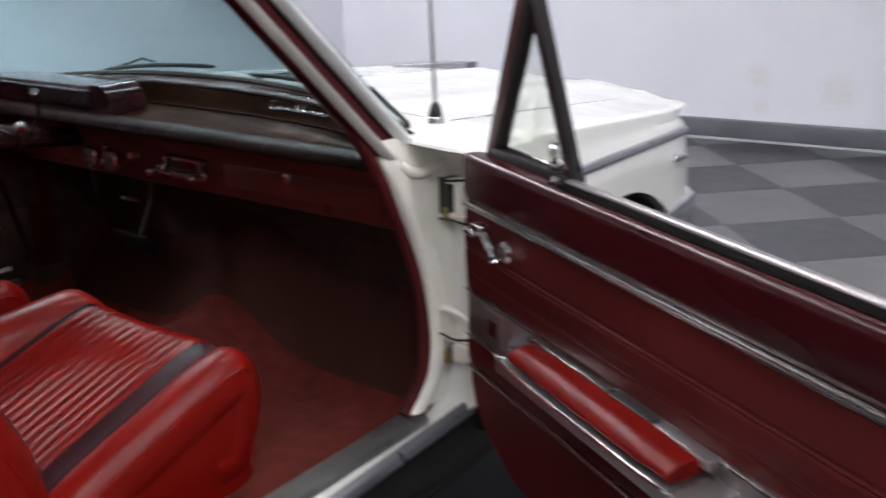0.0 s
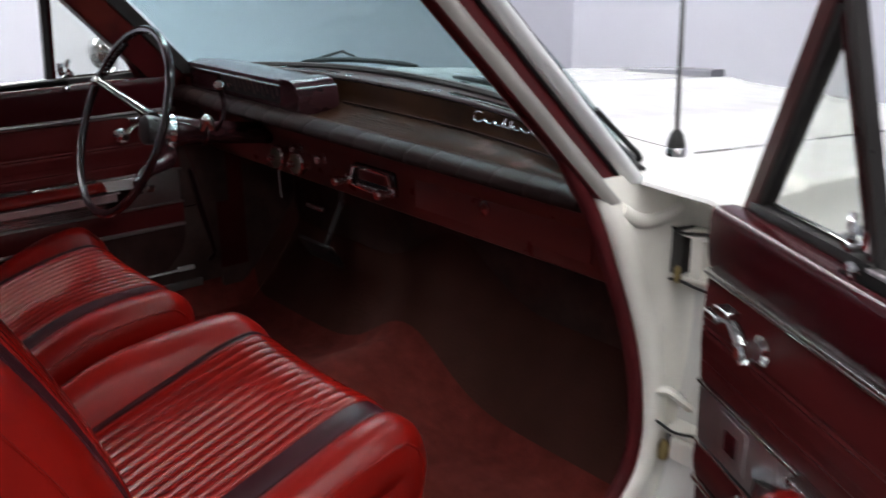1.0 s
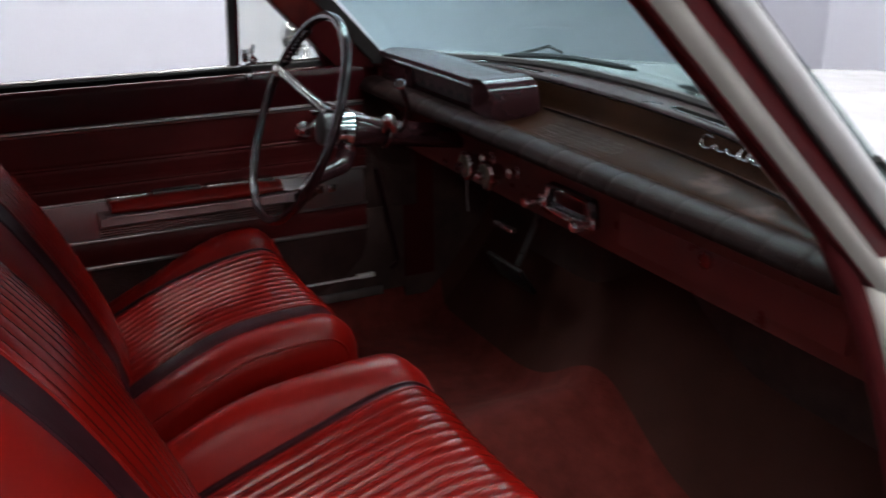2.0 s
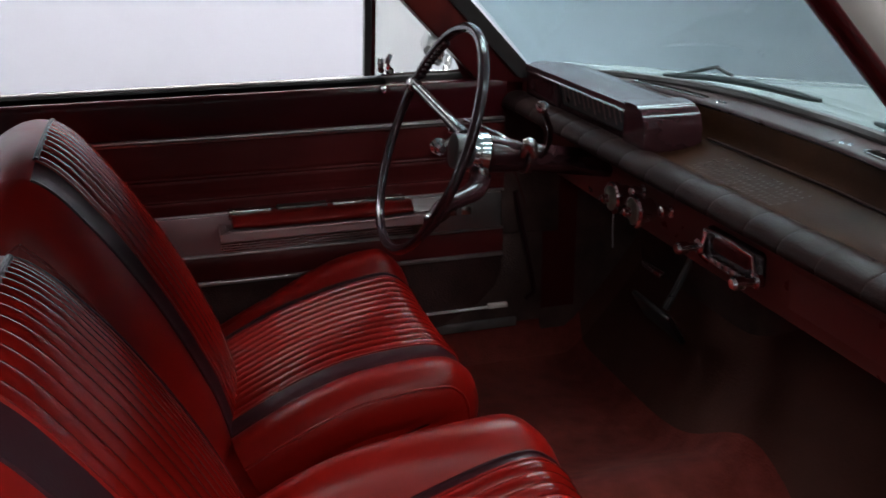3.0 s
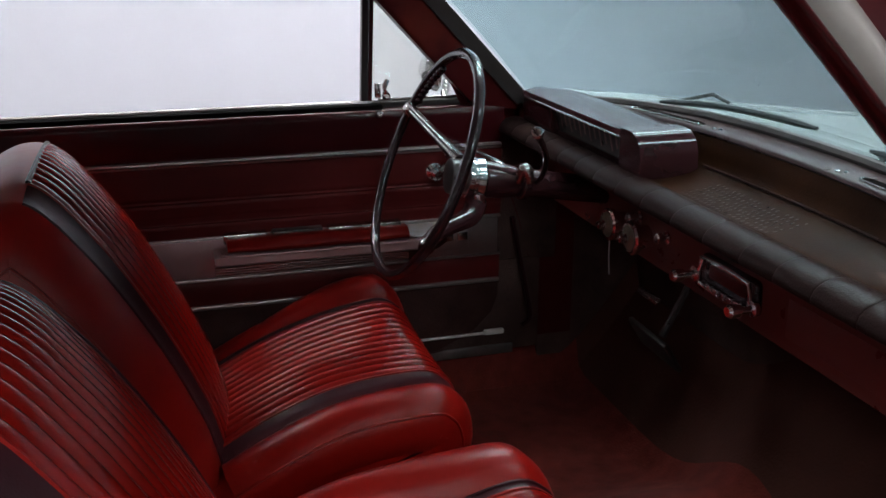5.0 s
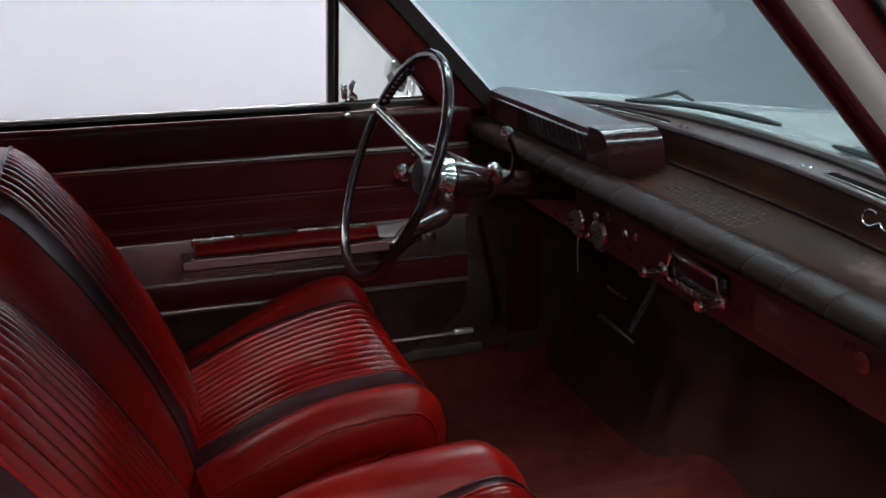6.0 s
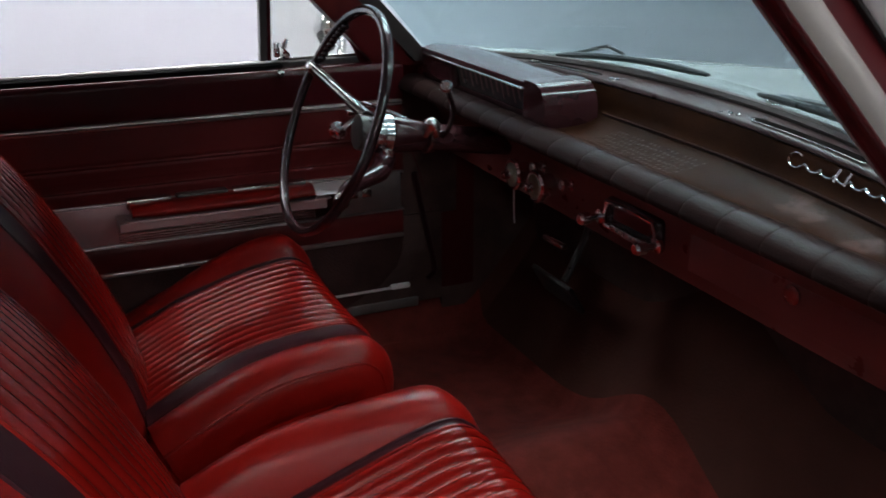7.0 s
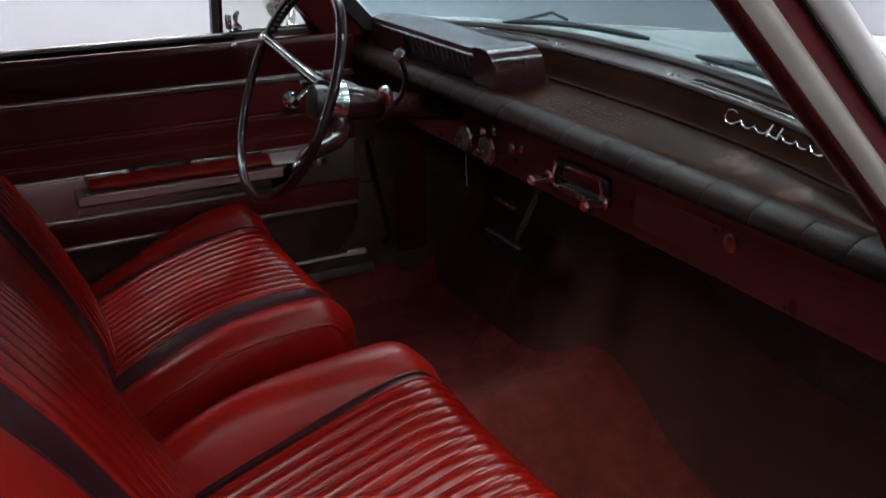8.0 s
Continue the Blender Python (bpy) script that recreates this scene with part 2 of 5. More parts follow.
def tube(bm, pts, r, n=10, closed=False, flat=1.0):
    pts = [Vector(p) for p in pts]
    rings = []
    up = Vector((0.13, 0.21, 0.97))
    for i, p in enumerate(pts):
        if closed:
            d = pts[(i + 1) % len(pts)] - pts[i - 1]
        else:
            d = pts[min(i + 1, len(pts) - 1)] - pts[max(i - 1, 0)]
        d.normalize()
        a = d.cross(up)
        if a.length < 0.1:
            a = d.cross(Vector((1, 0, 0)))
        a.normalize()
        b = d.cross(a)
        rad = r[i] if isinstance(r, (list, tuple)) else r
        rings.append([p + rad * (math.cos(2 * math.pi * k / n) * a + flat * math.sin(2 * math.pi * k / n) * b) for k in range(n)])
    if closed:
        rings.append(rings[0])
    loft(bm, rings, True, not closed)
    if closed:
        bmesh.ops.remove_doubles(bm, verts=bm.verts, dist=1e-6)
    return bm


def lathe(bm, p0, axis, prof, n=24):
    axis = Vector(axis).normalized()
    a = axis.cross(Vector((0.3, 0.2, 0.93))).normalized()
    b = axis.cross(a)
    rings = [[Vector(p0) + axis * d + max(r, 1e-4) * (math.cos(2 * math.pi * k / n) * a + math.sin(2 * math.pi * k / n) * b)
              for k in range(n)] for d, r in prof]
    return loft(bm, rings)


def spline(pts, k=6, closed=False):
    pts = [Vector(p) for p in pts]
    n = len(pts)
    out = []
    for i in range(n if closed else n - 1):
        if closed:
            p0, p1, p2, p3 = pts[i - 1], pts[i], pts[(i + 1) % n], pts[(i + 2) % n]
        else:
            p0, p1, p2, p3 = pts[max(i - 1, 0)], pts[i], pts[i + 1], pts[min(i + 2, n - 1)]
        for j in range(k):
            t = j / k
            out.append(0.5 * (2 * p1 + (p2 - p0) * t + (2 * p0 - 5 * p1 + 4 * p2 - p3) * t * t + (3 * p1 - p0 - 3 * p2 + p3) * t ** 3))
    if not closed:
        out.append(pts[-1])
    return out


def prism(bm, prof, a0, a1, axis="x", cuts=1):
    """A closed profile run along an axis: x takes (y, z), y takes (x, z), z takes (x, y)."""
    def at(p, a):
        return {"x": (a, p[0], p[1]), "y": (p[0], a, p[1]), "z": (p[0], p[1], a)}[axis]
    return loft(bm, [[Vector(at(p, a0 + (a1 - a0) * k / cuts)) for p in prof] for k in range(cuts + 1)])


def soften(bm, r, seg=2, angle=30):
    edges = [e for e in bm.edges if len(e.link_faces) == 2 and e.calc_face_angle(0) > radians(angle)]
    bmesh.ops.bevel(bm, geom=edges, offset=r, segments=seg, profile=0.5, affect="EDGES", clamp_overlap=True)
    return bm


# ---- showroom ----
WALL_TURN = 4.9
bm = rbox(bm_new(), (-3.7, -8.2, -0.12), (17.4, 8.6, -0.006))
floor = thing("floor", bm, GROUT, "showroom floor of grey checkered vinyl tiles", "floor", "structure")
M_N = pose(-0.1, 6.41, 0, 0, 0, WALL_TURN)
bm = rbox(bm_new(), (-4.2, 0.0, -0.1), (17.6, 0.15, 3.7), m=M_N)
thing("wall_north", bm, WALL, "pale lilac-white painted showroom wall with faint scuffs", "wall", "structure")
bm = rbox(bm_new(), (-3.68, -8.2, -0.1), (-3.52, 6.6, 3.7))
thing("wall_west", bm, WALL, "pale painted showroom wall, plain and bright", "wall", "structure")
# east and south walls are added out of view, set back for the light
bm = rbox(bm_new(), (17.0, -6.2, -0.1), (17.16, 8.4, 3.7))
thing("wall_east", bm, BACK_WALL, "plain wall out of view, added to close the room", "wall", "structure")
bm = rbox(bm_new(), (-3.68, -6.36, -0.1), (17.16, -6.2, 3.7))
thing("wall_south", bm, BACK_WALL, "plain wall out of view, added to close the room", "wall", "structure")
bm = rbox(bm_new(), (-3.68, -8.36, 3.7), (17.36, 8.6, 3.8))
thing("ceiling", bm, CEIL, "plain off-white showroom ceiling", "ceiling", "structure")
bm = rbox(bm_new(), (-3.4, -0.05, 0.012), (17.0, -0.002, 0.13), 0.012, m=M_N)
thing("baseboard", bm, CURB, "dark grey rubber baseboard along the wall", "baseboard", "structure")
bm = rbox(bm_new(), (-3.4, -0.062, 0.0), (17.0, -0.002, 0.012), 0.004, m=M_N)
thing("trim", bm, PALE_EDGE, "thin pale strip at the foot of the baseboard", "trim", "structure")


def ceiling_light(x, y):
    bm = rbox(bm_new(), (-0.09, -0.75, -0.05), (0.09, 0.75, 0.0), 0.01)
    ob = thing("ceiling_light", bm, WHITE_PAINT, "long white fluorescent ceiling light, added out of view", "ceiling light")
    ob["group"] = "ceiling lights"
    bm = rbox(bm_new(), (-0.07, -0.73, -0.062), (0.07, 0.73, -0.051), 0.004)
    me = mesh_of("diffuser", bm, TUBE_GLOW)
    d = new("diffuser", me)
    d.parent = ob
    ob.location = (x, y, 3.69)
    return ob


# lamps added out of view; the last eight brighten the cabin from the side
lamp = ceiling_light(-2.6, 3.0)
for lx, ly in ((-1.9, 1.7), (-2.9, 3.9), (-2.9, -0.8), (-1.7, 0.4), (-1.6, 2.9), (2.7, -0.3), (0.9, 3.1), (-2.4, -2.2), (0.6, -2.4), (-1.5, 2.4), (3.2, -1.6), (3.3, 2.5), (2.0, 0.9), (3.7, 1.7),
               (7.0, -1.5), (7.0, 1.5), (7.0, 4.5), (10.0, -1.5), (10.0, 1.5), (10.0, 4.5), (13.0, 0.0), (13.0, 3.0)):
    copy_thing(lamp, pose(lx, ly, 3.69))

# ---- the car ----
car = new("car")
car.location = (0, 0.4, 0)
car.empty_display_size = 0.3
tagged(car, "white nineteen-sixties two-door hardtop with red interior, passenger door open", "car")

FRONT, COWL, REAR = 2.70, 1.90, -1.95


# front fenders, hood, cowl
def top_z(x, y):
    f = (y - COWL) / (FRONT - COWL)
    return 0.962 - 0.035 * f - (0.022 + 0.028 * max(0, f)) * (abs(x) / 0.88) ** 2.2 + 0.006 * math.exp(-((abs(x) - 0.5) / 0.08) ** 2)


ARCH_Y, ARCH_R = 2.205, 0.34


def side_bottom(y, yc, r, low):
    d = abs(y - yc)
    return max(low, 0.33 + 1.27 * math.sqrt(r * r - d * d)) if d < r else low


def nose(bm):
    """The front of the car narrows, drops and runs forward of the wheels."""
    for v in bm.verts:
        u = max(0.0, (v.co.y - 1.92) / 0.645)
        k = 0.157 * u * u / (u + 0.12)
        v.co = Vector((v.co.x * (1 - 0.9 * k), v.co.y + (v.co.y - 0.48) * k, v.co.z - (1.28 - v.co.z) * k))
    return bm


def fender(s):
    bm = bm_new()
    ys = sorted({1.815, 1.83, *np.linspace(1.85, 2.53, 34).round(4), ARCH_Y - ARCH_R + 0.002, ARCH_Y + ARCH_R - 0.002})
    rows = []
    for y in ys:
        y = float(y)
        f = max(0.0, (y - 2.42) / 0.11)
        pull = 0.018 * f * f
        lo = side_bottom(y, ARCH_Y, ARCH_R, 0.46 if y < ARCH_Y else 0.30)
        low = 0.006 if y < 1.90 else 0.0
        zt = top_z(0.80, y) - low
        prof = [(0.716, top_z(0.716, y) - 0.02), (0.716, top_z(0.716, y) - low), (0.76, top_z(0.76, y) - low), (0.82, top_z(0.82, y) - low), (0.872, zt - 0.003), (0.894, zt - 0.006), (0.901, zt - 0.010), (0.903, zt - 0.017),
                (0.903, zt - 0.034), (0.910, 0.868), (0.922, 0.854), (0.929, 0.82)]
        for k in range(1, 9):
            z = 0.82 + (lo - 0.82) * k / 8
            prof.append((0.931 + 0.012 * math.sin((0.82 - z) / 0.45 * 3.1) - 0.03 * max(0, (0.5 - z) / 0.2), z))
        prof.append((prof[-1][0] - 0.03, prof[-1][1] + 0.002))
        rows.append([Vector((s * (px - pull), y, pz)) for px, pz in prof])
    n = len(rows[0])
    # front end turned in
    # with a brow running forward along the top
    last = rows[len(ys) - 1]
    for dy, dx in ((0.010, 0.002), (0.016, 0.010), (0.020, 0.06)):
        row = []
        for k, p in enumerate(last):
            brow = max(0.0, min(1.0, (p.z - 0.868) / 0.045)) ** 1.5
            row.append(Vector((p.x - s * dx * (1 - 0.5 * brow), 2.53 + dy + 0.135 * brow * min(1, dy / 0.010), p.z)))
        rows.append(row)
    loft(bm, rows, closed=False)
    return bm


body = None
bm = bm_new()
# body tub: floor pan and rockers as one welded shell
rbox(bm, (-0.74, -1.5, 0.20), (0.74, 2.10, 0.235), 0.01)
for s in (1, -1):
    prism(bm, [(s * x, z) for x, z in ((0.745, 0.370), (0.782, 0.362), (0.789, 0.366), (0.788, 0.374), (0.765, 0.386), (0.745, 0.386))], 0.28, 1.80, "y", 6)
rbox(bm, (-0.74, 2.08, 0.22), (0.74, 2.11, 0.92))
body = part("body", bm, WHITE_PAINT, car, "white painted body shell with rocker panels")
# rocker side and band: shade under the sill put in as black and grey
for s in (1, -1):
    bm = prism(bm_new(), [(s * x, z) for x, z in ((0.735, 0.215), (0.76, 0.22), (0.783, 0.27), (0.793, 0.325), (0.789, 0.361), (0.735, 0.368))], 0.28, 2.02, "y", 2)
    part("rocker_moulding", bm, RUBBER, body, "rocker side in black for the shade under the sill")
    bm = prism(bm_new(), [(s * x, z) for x, z in ((0.78, 0.338), (0.795, 0.337), (0.799, 0.345), (0.796, 0.358), (0.788, 0.364), (0.78, 0.364))], 0.28, 1.82, "y", 2)
    for v in bm.verts:
        if v.co.y > 1.5:
            v.co.z += 0.05 * ((v.co.y - 1.5) / 0.32) ** 3
            v.co.x += s * 0.02 * ((v.co.y - 1.5) / 0.32) ** 3
    part("rocker_strip", bm, GREY_TRIM, body, "white rocker band, its shade put in as grey")
for s in (1, -1):
    f = part("fender", nose(fender(s)), WHITE_PAINT, car, "glossy white front fender")
    bm = prism(bm_new(), [(s * x, z) for x, z in ((0.917, 0.836), (0.931, 0.838), (0.935, 0.846), (0.931, 0.854), (0.917, 0.856))], 1.84, 2.515, "y", 12)
    part("side_trim", nose(bm), GREY_TRIM, f, "grey metal side moulding")
    bm = rbox(bm_new(), (min(s * 0.928, s * 0.946), 2.43, 0.785), (max(s * 0.928, s * 0.946), 2.485, 0.803), 0.006)
    part("badge", nose(bm), CHROME, f, "small chrome fender badge")
    bm = bm_new()
    loft(bm, [[Vector((s * x, ARCH_Y + (ARCH_R + 0.01) * math.cos(a), 0.33 + 1.27 * (ARCH_R + 0.01) * math.sin(a))) for a in np.linspace(0, math.pi, 17)] for x in (0.90, 0.765)], closed=False)
    part("wheel_well", nose(bm), BLACK, f)
    bm = bm_new()
    rings = []
    for y, out, top in ((2.395, 0.934, 0.668), (2.402, 0.944, 0.678), (2.43, 0.950, 0.686), (2.49, 0.952, 0.694), (2.535, 0.948, 0.701), (2.557, 0.930, 0.702), (2.566, 0.90, 0.702)):
        rings.append([Vector((s * x, y, z)) for x, z in ((0.88, top - 0.004), (out - 0.012, top), (out - 0.003, top - 0.006), (out, top - 0.03), (out - 0.004, 0.635), (out - 0.012, 0.59), (out - 0.03, 0.565), (0.88, 0.56))])
    loft(bm, rings)
    part("bumper_end", nose(bm), CHROME, f, "wrapped chrome bumper end")


def wheel(x, y):
    s = 1 if x > 0 else -1
    bm = bm_new()
    lathe(bm, (x - s * 0.09, y, 0.315), (s, 0, 0), [(0, 0.19), (0.0, 0.285), (0.02, 0.31), (0.08, 0.315), (0.15, 0.31), (0.175, 0.285), (0.18, 0.21), (0.16, 0.18)], 36)
    w = part("wheel", bm, RUBBER, car, "black tyre on a steel wheel")
    bm = bm_new()
    lathe(bm, (x - s * 0.07, y, 0.315), (s, 0, 0), [(0.0, 0.19), (0.13, 0.19), (0.135, 0.15), (0.12, 0.08), (0.14, 0.04), (0.145, 0.0)], 28)
    part("rim", bm, CHROME, w, "chrome wheel cover")


for wx in (0.836, -0.836):
    wheel(wx * 0.965, 2.30)
    wheel(wx, -0.62)

bm = bm_new()
xs = np.linspace(-0.708, 0.708, 41)
ys = [COWL + 0.005, *np.linspace(COWL + 0.02, 2.66, 22), 2.685, 2.695]
rows = []
for k, y in enumerate(ys):
    drop = 0.0 if k < len(ys) - 2 else (0.006 if k == len(ys) - 2 else 0.03)
    rows.append([Vector((float(x), float(y), top_z(x, y) - drop + 0.010 * math.exp(-(x / 0.05) ** 2) * (y - COWL))) for x in xs])
loft(bm, rows, closed=False)
hood = part("hood", nose(bm), WHITE_PAINT, car, "long glossy white hood")
bm = bm_new()
rings = []
for x in np.linspace(-0.70, -0.065, 14):
    z = 0.936 - 0.045 * ((-0.065 - float(x)) / 0.635) ** 1.5
    rings.append([Vector((float(x), y, z + h)) for y, h in ((2.655, -0.010), (2.692, -0.010), (2.692, 0.007), (2.688, 0.011), (2.659, 0.011), (2.655, 0.007))])
loft(bm, rings)
part("hood_moulding", nose(bm), GREY_TRIM, hood, "grey metal moulding along the hood's front edge")
bm = rbox(bm_new(), (-0.86, 2.51, 0.40), (0.86, 2.545, 0.78), 0.01)
part("grille", nose(bm), BLACK, car, "dark front grille")
bm = rbox(bm_new(), (-0.885, 2.535, 0.56), (0.885, 2.62, 0.71), 0.02)
part("bumper", nose(bm), CHROME, car, "chrome front bumper")


# windshield lines
def base_curve(x):
    return 1.925 - 0.165 * (abs(x) / 0.72) ** 2.6, 0.985 - 0.035 * (abs(x) / 0.72) ** 2


def head_curve(x):
    return 1.50 - 0.11 * (abs(x) / 0.66) ** 2.6, 1.305 - 0.012 * (abs(x) / 0.66) ** 2


bm = bm_new()
xs = np.linspace(-1, 1, 33)
rows = []
for f in np.linspace(0, 1, 9):
    row = []
    for t in xs:
        xb, xh = 0.715 * t, 0.655 * t
        yb, zb = base_curve(xb)
        yh, zh = head_curve(xh)
        bow = 0.018 * math.sin(f * math.pi)
        row.append(Vector((xb + (xh - xb) * f, yb + (yh - yb) * f + bow * 0.6, zb + (zh - zb) * f + bow)))
    rows.append(row)
loft(bm, rows, closed=False)
geom = bmesh.ops.duplicate(bm, geom=bm.verts[:] + bm.edges[:] + bm.faces[:])["geom"]
bmesh.ops.translate(bm, vec=(0, 0.0035, 0.0035), verts=[g for g in geom if isinstance(g, bmesh.types.BMVert)])
ws = part("windshield", bm, GLASS, car, "blue-green tinted curved windshield")
ws.visible_shadow = False
bm = bm_new()
tube(bm, [(x, base_curve(x)[0] + 0.004, base_curve(x)[1] - 0.004) for x in np.linspace(-0.725, 0.725, 41)], 0.010, 8)
part("gasket", bm, RUBBER, ws, "black rubber gasket")

for s in (1,):
    pts = []
    for x in np.linspace(0.60, 0.705, 6):
        pts.append(Vector((s * x, base_curve(x)[0] + 0.012, base_curve(x)[1] + 0.004)))
    a, b = pts[-1], Vector((s * 0.672, head_curve(0.672)[0] + 0.008, head_curve(0.672)[1]))
    pts += [a + (b - a) * q + Vector((s * 0.006, 0.006, 0)) for q in (0.03, 0.08, 0.15, 0.25)]
    bm = tube(bm_new(), spline(pts, 3), 0.0055, 10, flat=0.7)
    part("corner_gasket", bm, RUBBER, ws, "black rubber at the windshield's lower corner")

# white cowl panel between hood and glass
bm = bm_new()
rows = []
for t in np.linspace(-1, 1, 37):
    x = 0.716 * t
    yb, zb = base_curve(x)
    rows.append([Vector((x, yb + 0.004, zb - 0.012)), Vector((x, yb + 0.03, min(zb - 0.012, top_z(x, COWL) - 0.001))),
                 Vector((x, max(COWL + 0.003, yb + 0.035), top_z(x, COWL) - 0.001)), Vector((x, max(COWL + 0.003, yb + 0.035), top_z(x, COWL) - 0.03))])
loft(bm, rows, closed=False)
part("cowl_panel", bm, WHITE_PAINT, car, "white cowl panel below the windshield")
for s in (1, -1):
    bm = bm_new()
    rings = []
    for x, dz in ((0.690, 0), (0.715, 0), (0.75, 0), (0.79, 0), (0.83, 0), (0.862, 0.001), (0.880, 0.006), (0.892, 0.016), (0.899, 0.030)):
        rear = 1.742 - 0.012 * math.sin((x - 0.69) / 0.2 * 3.1)
        zt = top_z(min(x, 0.87), COWL) - dz
        th = 0.012
        rings.append([Vector((s * x, COWL + 0.004, zt)), Vector((s * x, rear + 0.012, zt - 0.001)), Vector((s * x, rear + 0.003, zt - 0.004)), Vector((s * x, rear, zt - 0.009)),
                      Vector((s * x, rear + 0.006, zt - th)), Vector((s * x, COWL + 0.004, zt - th))])
    loft(bm, rings)
    part("cowl_corner", bm, WHITE_PAINT, car, "white cowl corner above the door jamb")

# jambs, hinges, sills, windlace, pillars
AX = Vector((-0.107, -0.948, 1.0))
EDGE = [(1.612, 0.952), (1.628, 0.934), (1.663, 0.872), (1.704, 0.779), (1.742, 0.681), (1.762, 0.58), (1.761, 0.504), (1.738, 0.453), (1.69, 0.410)]
edge_pts = spline([(0, a, b) for a, b in EDGE], 4)
for s in (1, -1):
    bm = bm_new()
    rings = []
    for q in edge_pts:
        yi, z = q.y + 0.024, q.z
        deep = min(1.0, max(0.0, (0.945 - z) / 0.09))
        yh = 1.80 + 0.05 * deep
        poly = [(0.722, yi + 0.012), (0.728, yi), (0.738, yi - 0.006), (0.750, yi - 0.003), (0.757, yi + 0.008), (0.758, yi + 0.022), (0.753, yi + 0.034), (0.749, yi + 0.046),
                (0.752, yi + 0.5 * (yh - yi)), (0.757, yh - 0.022), (0.764, yh - 0.006), (0.778, yh), (0.83, yh + 0.004), (0.83, yh + 0.03), (0.722, yh + 0.03)]
        tuck = 0.012 * max(0.0, (z - 0.88) / 0.07)
        rings.append([Vector((s * (a - tuck), b, min(z, 0.926) if b > 1.735 else z)) for a, b in poly])
    loft(bm, rings)
    jamb = part("door_jamb", bm, JAMB_PAINT if s > 0 else DOOR_VINYL, car, "off-white painted door jamb with worn hinges" if s > 0 else "dark red trimmed pillar foot beside the closed door", sharp=50)
    if s < 0:
        bm = rbox(bm_new(), (-0.748, 1.38, 0.385), (-0.716, 1.80, 0.60), 0.006)
        part("jamb_cover", bm, DARK_CARPET, jamb, "dark trim cover")
        bm = rbox(bm_new(), (-0.75, 1.64, 0.59), (-0.721, 1.84, 0.935), 0.006)
        part("jamb_cover", bm, DARK_CARPET, jamb, "dark trim cover")
    if s > 0:
        hz = 0.825
        bm = rbox(bm_new(), (0.752, 1.806, hz - 0.034), (0.774, 1.848, hz + 0.034), 0.003)
        hinge = part("hinge", bm, BLACK, car, "worn door hinge in its dark pocket")
        bm = bm_new()
        for dz in (-0.036, 0.030):
            rbox(bm, (0.762, 1.806, hz + dz - 0.004), (0.830, 1.846, hz + dz + 0.004), 0.003)
        rbox(bm, (0.784, 1.808, hz - 0.038), (0.806, 1.846, hz + 0.033), 0.006)
        part("hinge_leaf", bm, JAMB_PAINT, hinge, "white painted hinge leaf")
        bm = bm_new()
        lathe(bm, (0.771, 1.803, hz - 0.044), (0, 0, 1), [(0, 0.003), (0.004, 0.005), (0.022, 0.005), (0.026, 0.003)], 12)
        part("hinge_pin", bm, BRASS, hinge, "worn brass-coloured hinge pin")
        for z, dz in ((hz + 0.037, 0.004), (hz - 0.043, -0.003)):
            bm = tube(bm_new(), spline([(0.754, 1.806, z), (0.775, 1.803, z - dz), (0.800, 1.803, z), (0.826, 1.806, z + dz)], 4), 0.0022, 8)
            part("hinge_strap", bm, RUBBER, hinge, "dark hinge strap")
        # lower hinge: pocket, square leaf, brass pin, dark strap and the gap below it
        bm = rbox(bm_new(), (0.757, 1.822, 0.500), (0.782, 1.862, 0.540), 0.004)
        hinge = part("hinge", bm, BLACK, car, "worn door hinge in its dark pocket")
        bm = rbox(bm_new(), (0.783, 1.794, 0.499), (0.842, 1.852, 0.537), 0.005, 3)
        rbox(bm, (0.764, 1.797, 0.538), (0.848, 1.852, 0.545), 0.003)
        part("hinge_leaf", bm, JAMB_PAINT, hinge, "white painted hinge leaf")
        bm = bm_new()
        lathe(bm, (0.774, 1.793, 0.494), (0, 0, 1), [(0, 0.004), (0.004, 0.0085), (0.026, 0.0085), (0.034, 0.004)], 14)
        part("hinge_pin", bm, BRASS, hinge, "worn brass-coloured hinge pin")
        bm = tube(bm_new(), spline([(0.752, 1.796, 0.553), (0.768, 1.793, 0.552), (0.786, 1.793, 0.548), (0.806, 1.793, 0.550), (0.832, 1.795, 0.557)], 4), 0.0024, 8)
        part("hinge_strap", bm, RUBBER, hinge, "dark hinge strap")
        # black piece laid on the jamb as the shade of the gap
        bm = prism(bm_new(), [(0.757, 0.462), (0.788, 0.475), (0.780, 0.425), (0.768, 0.382), (0.757, 0.382)], 1.840, 1.862, "y")
        soften(bm, 0.004)
        part("jamb_gap", bm, RUBBER, jamb, "black piece for the shaded gap below the hinge")
    if s > 0:
        bm = bm_new()
        tube(bm, spline([(0.752, 1.80, 0.600), (0.768, 1.806, 0.604), (0.782, 1.815, 0.592), (0.788, 1.83, 0.575)], 3), 0.012, 8, flat=0.6)
        part("pressing", bm, JAMB_PAINT, jamb)
        bm = bm_new()
        tube(bm, spline([(0.744, 1.70, 0.905), (0.746, 1.735, 0.884), (0.748, 1.775, 0.878), (0.754, 1.82, 0.888)], 4), 0.012, 10, flat=1.0)
        part("pressing", bm, JAMB_PAINT, jamb)
    bm = rbox(bm_new(), (min(s * 0.711, s * 0.766), 0.30, 0.378), (max(s * 0.711, s * 0.766), 1.738, 0.401), 0.004)
    sill = part("sill_plate", bm, SILL_METAL, car, "scuffed ribbed aluminium sill plate")
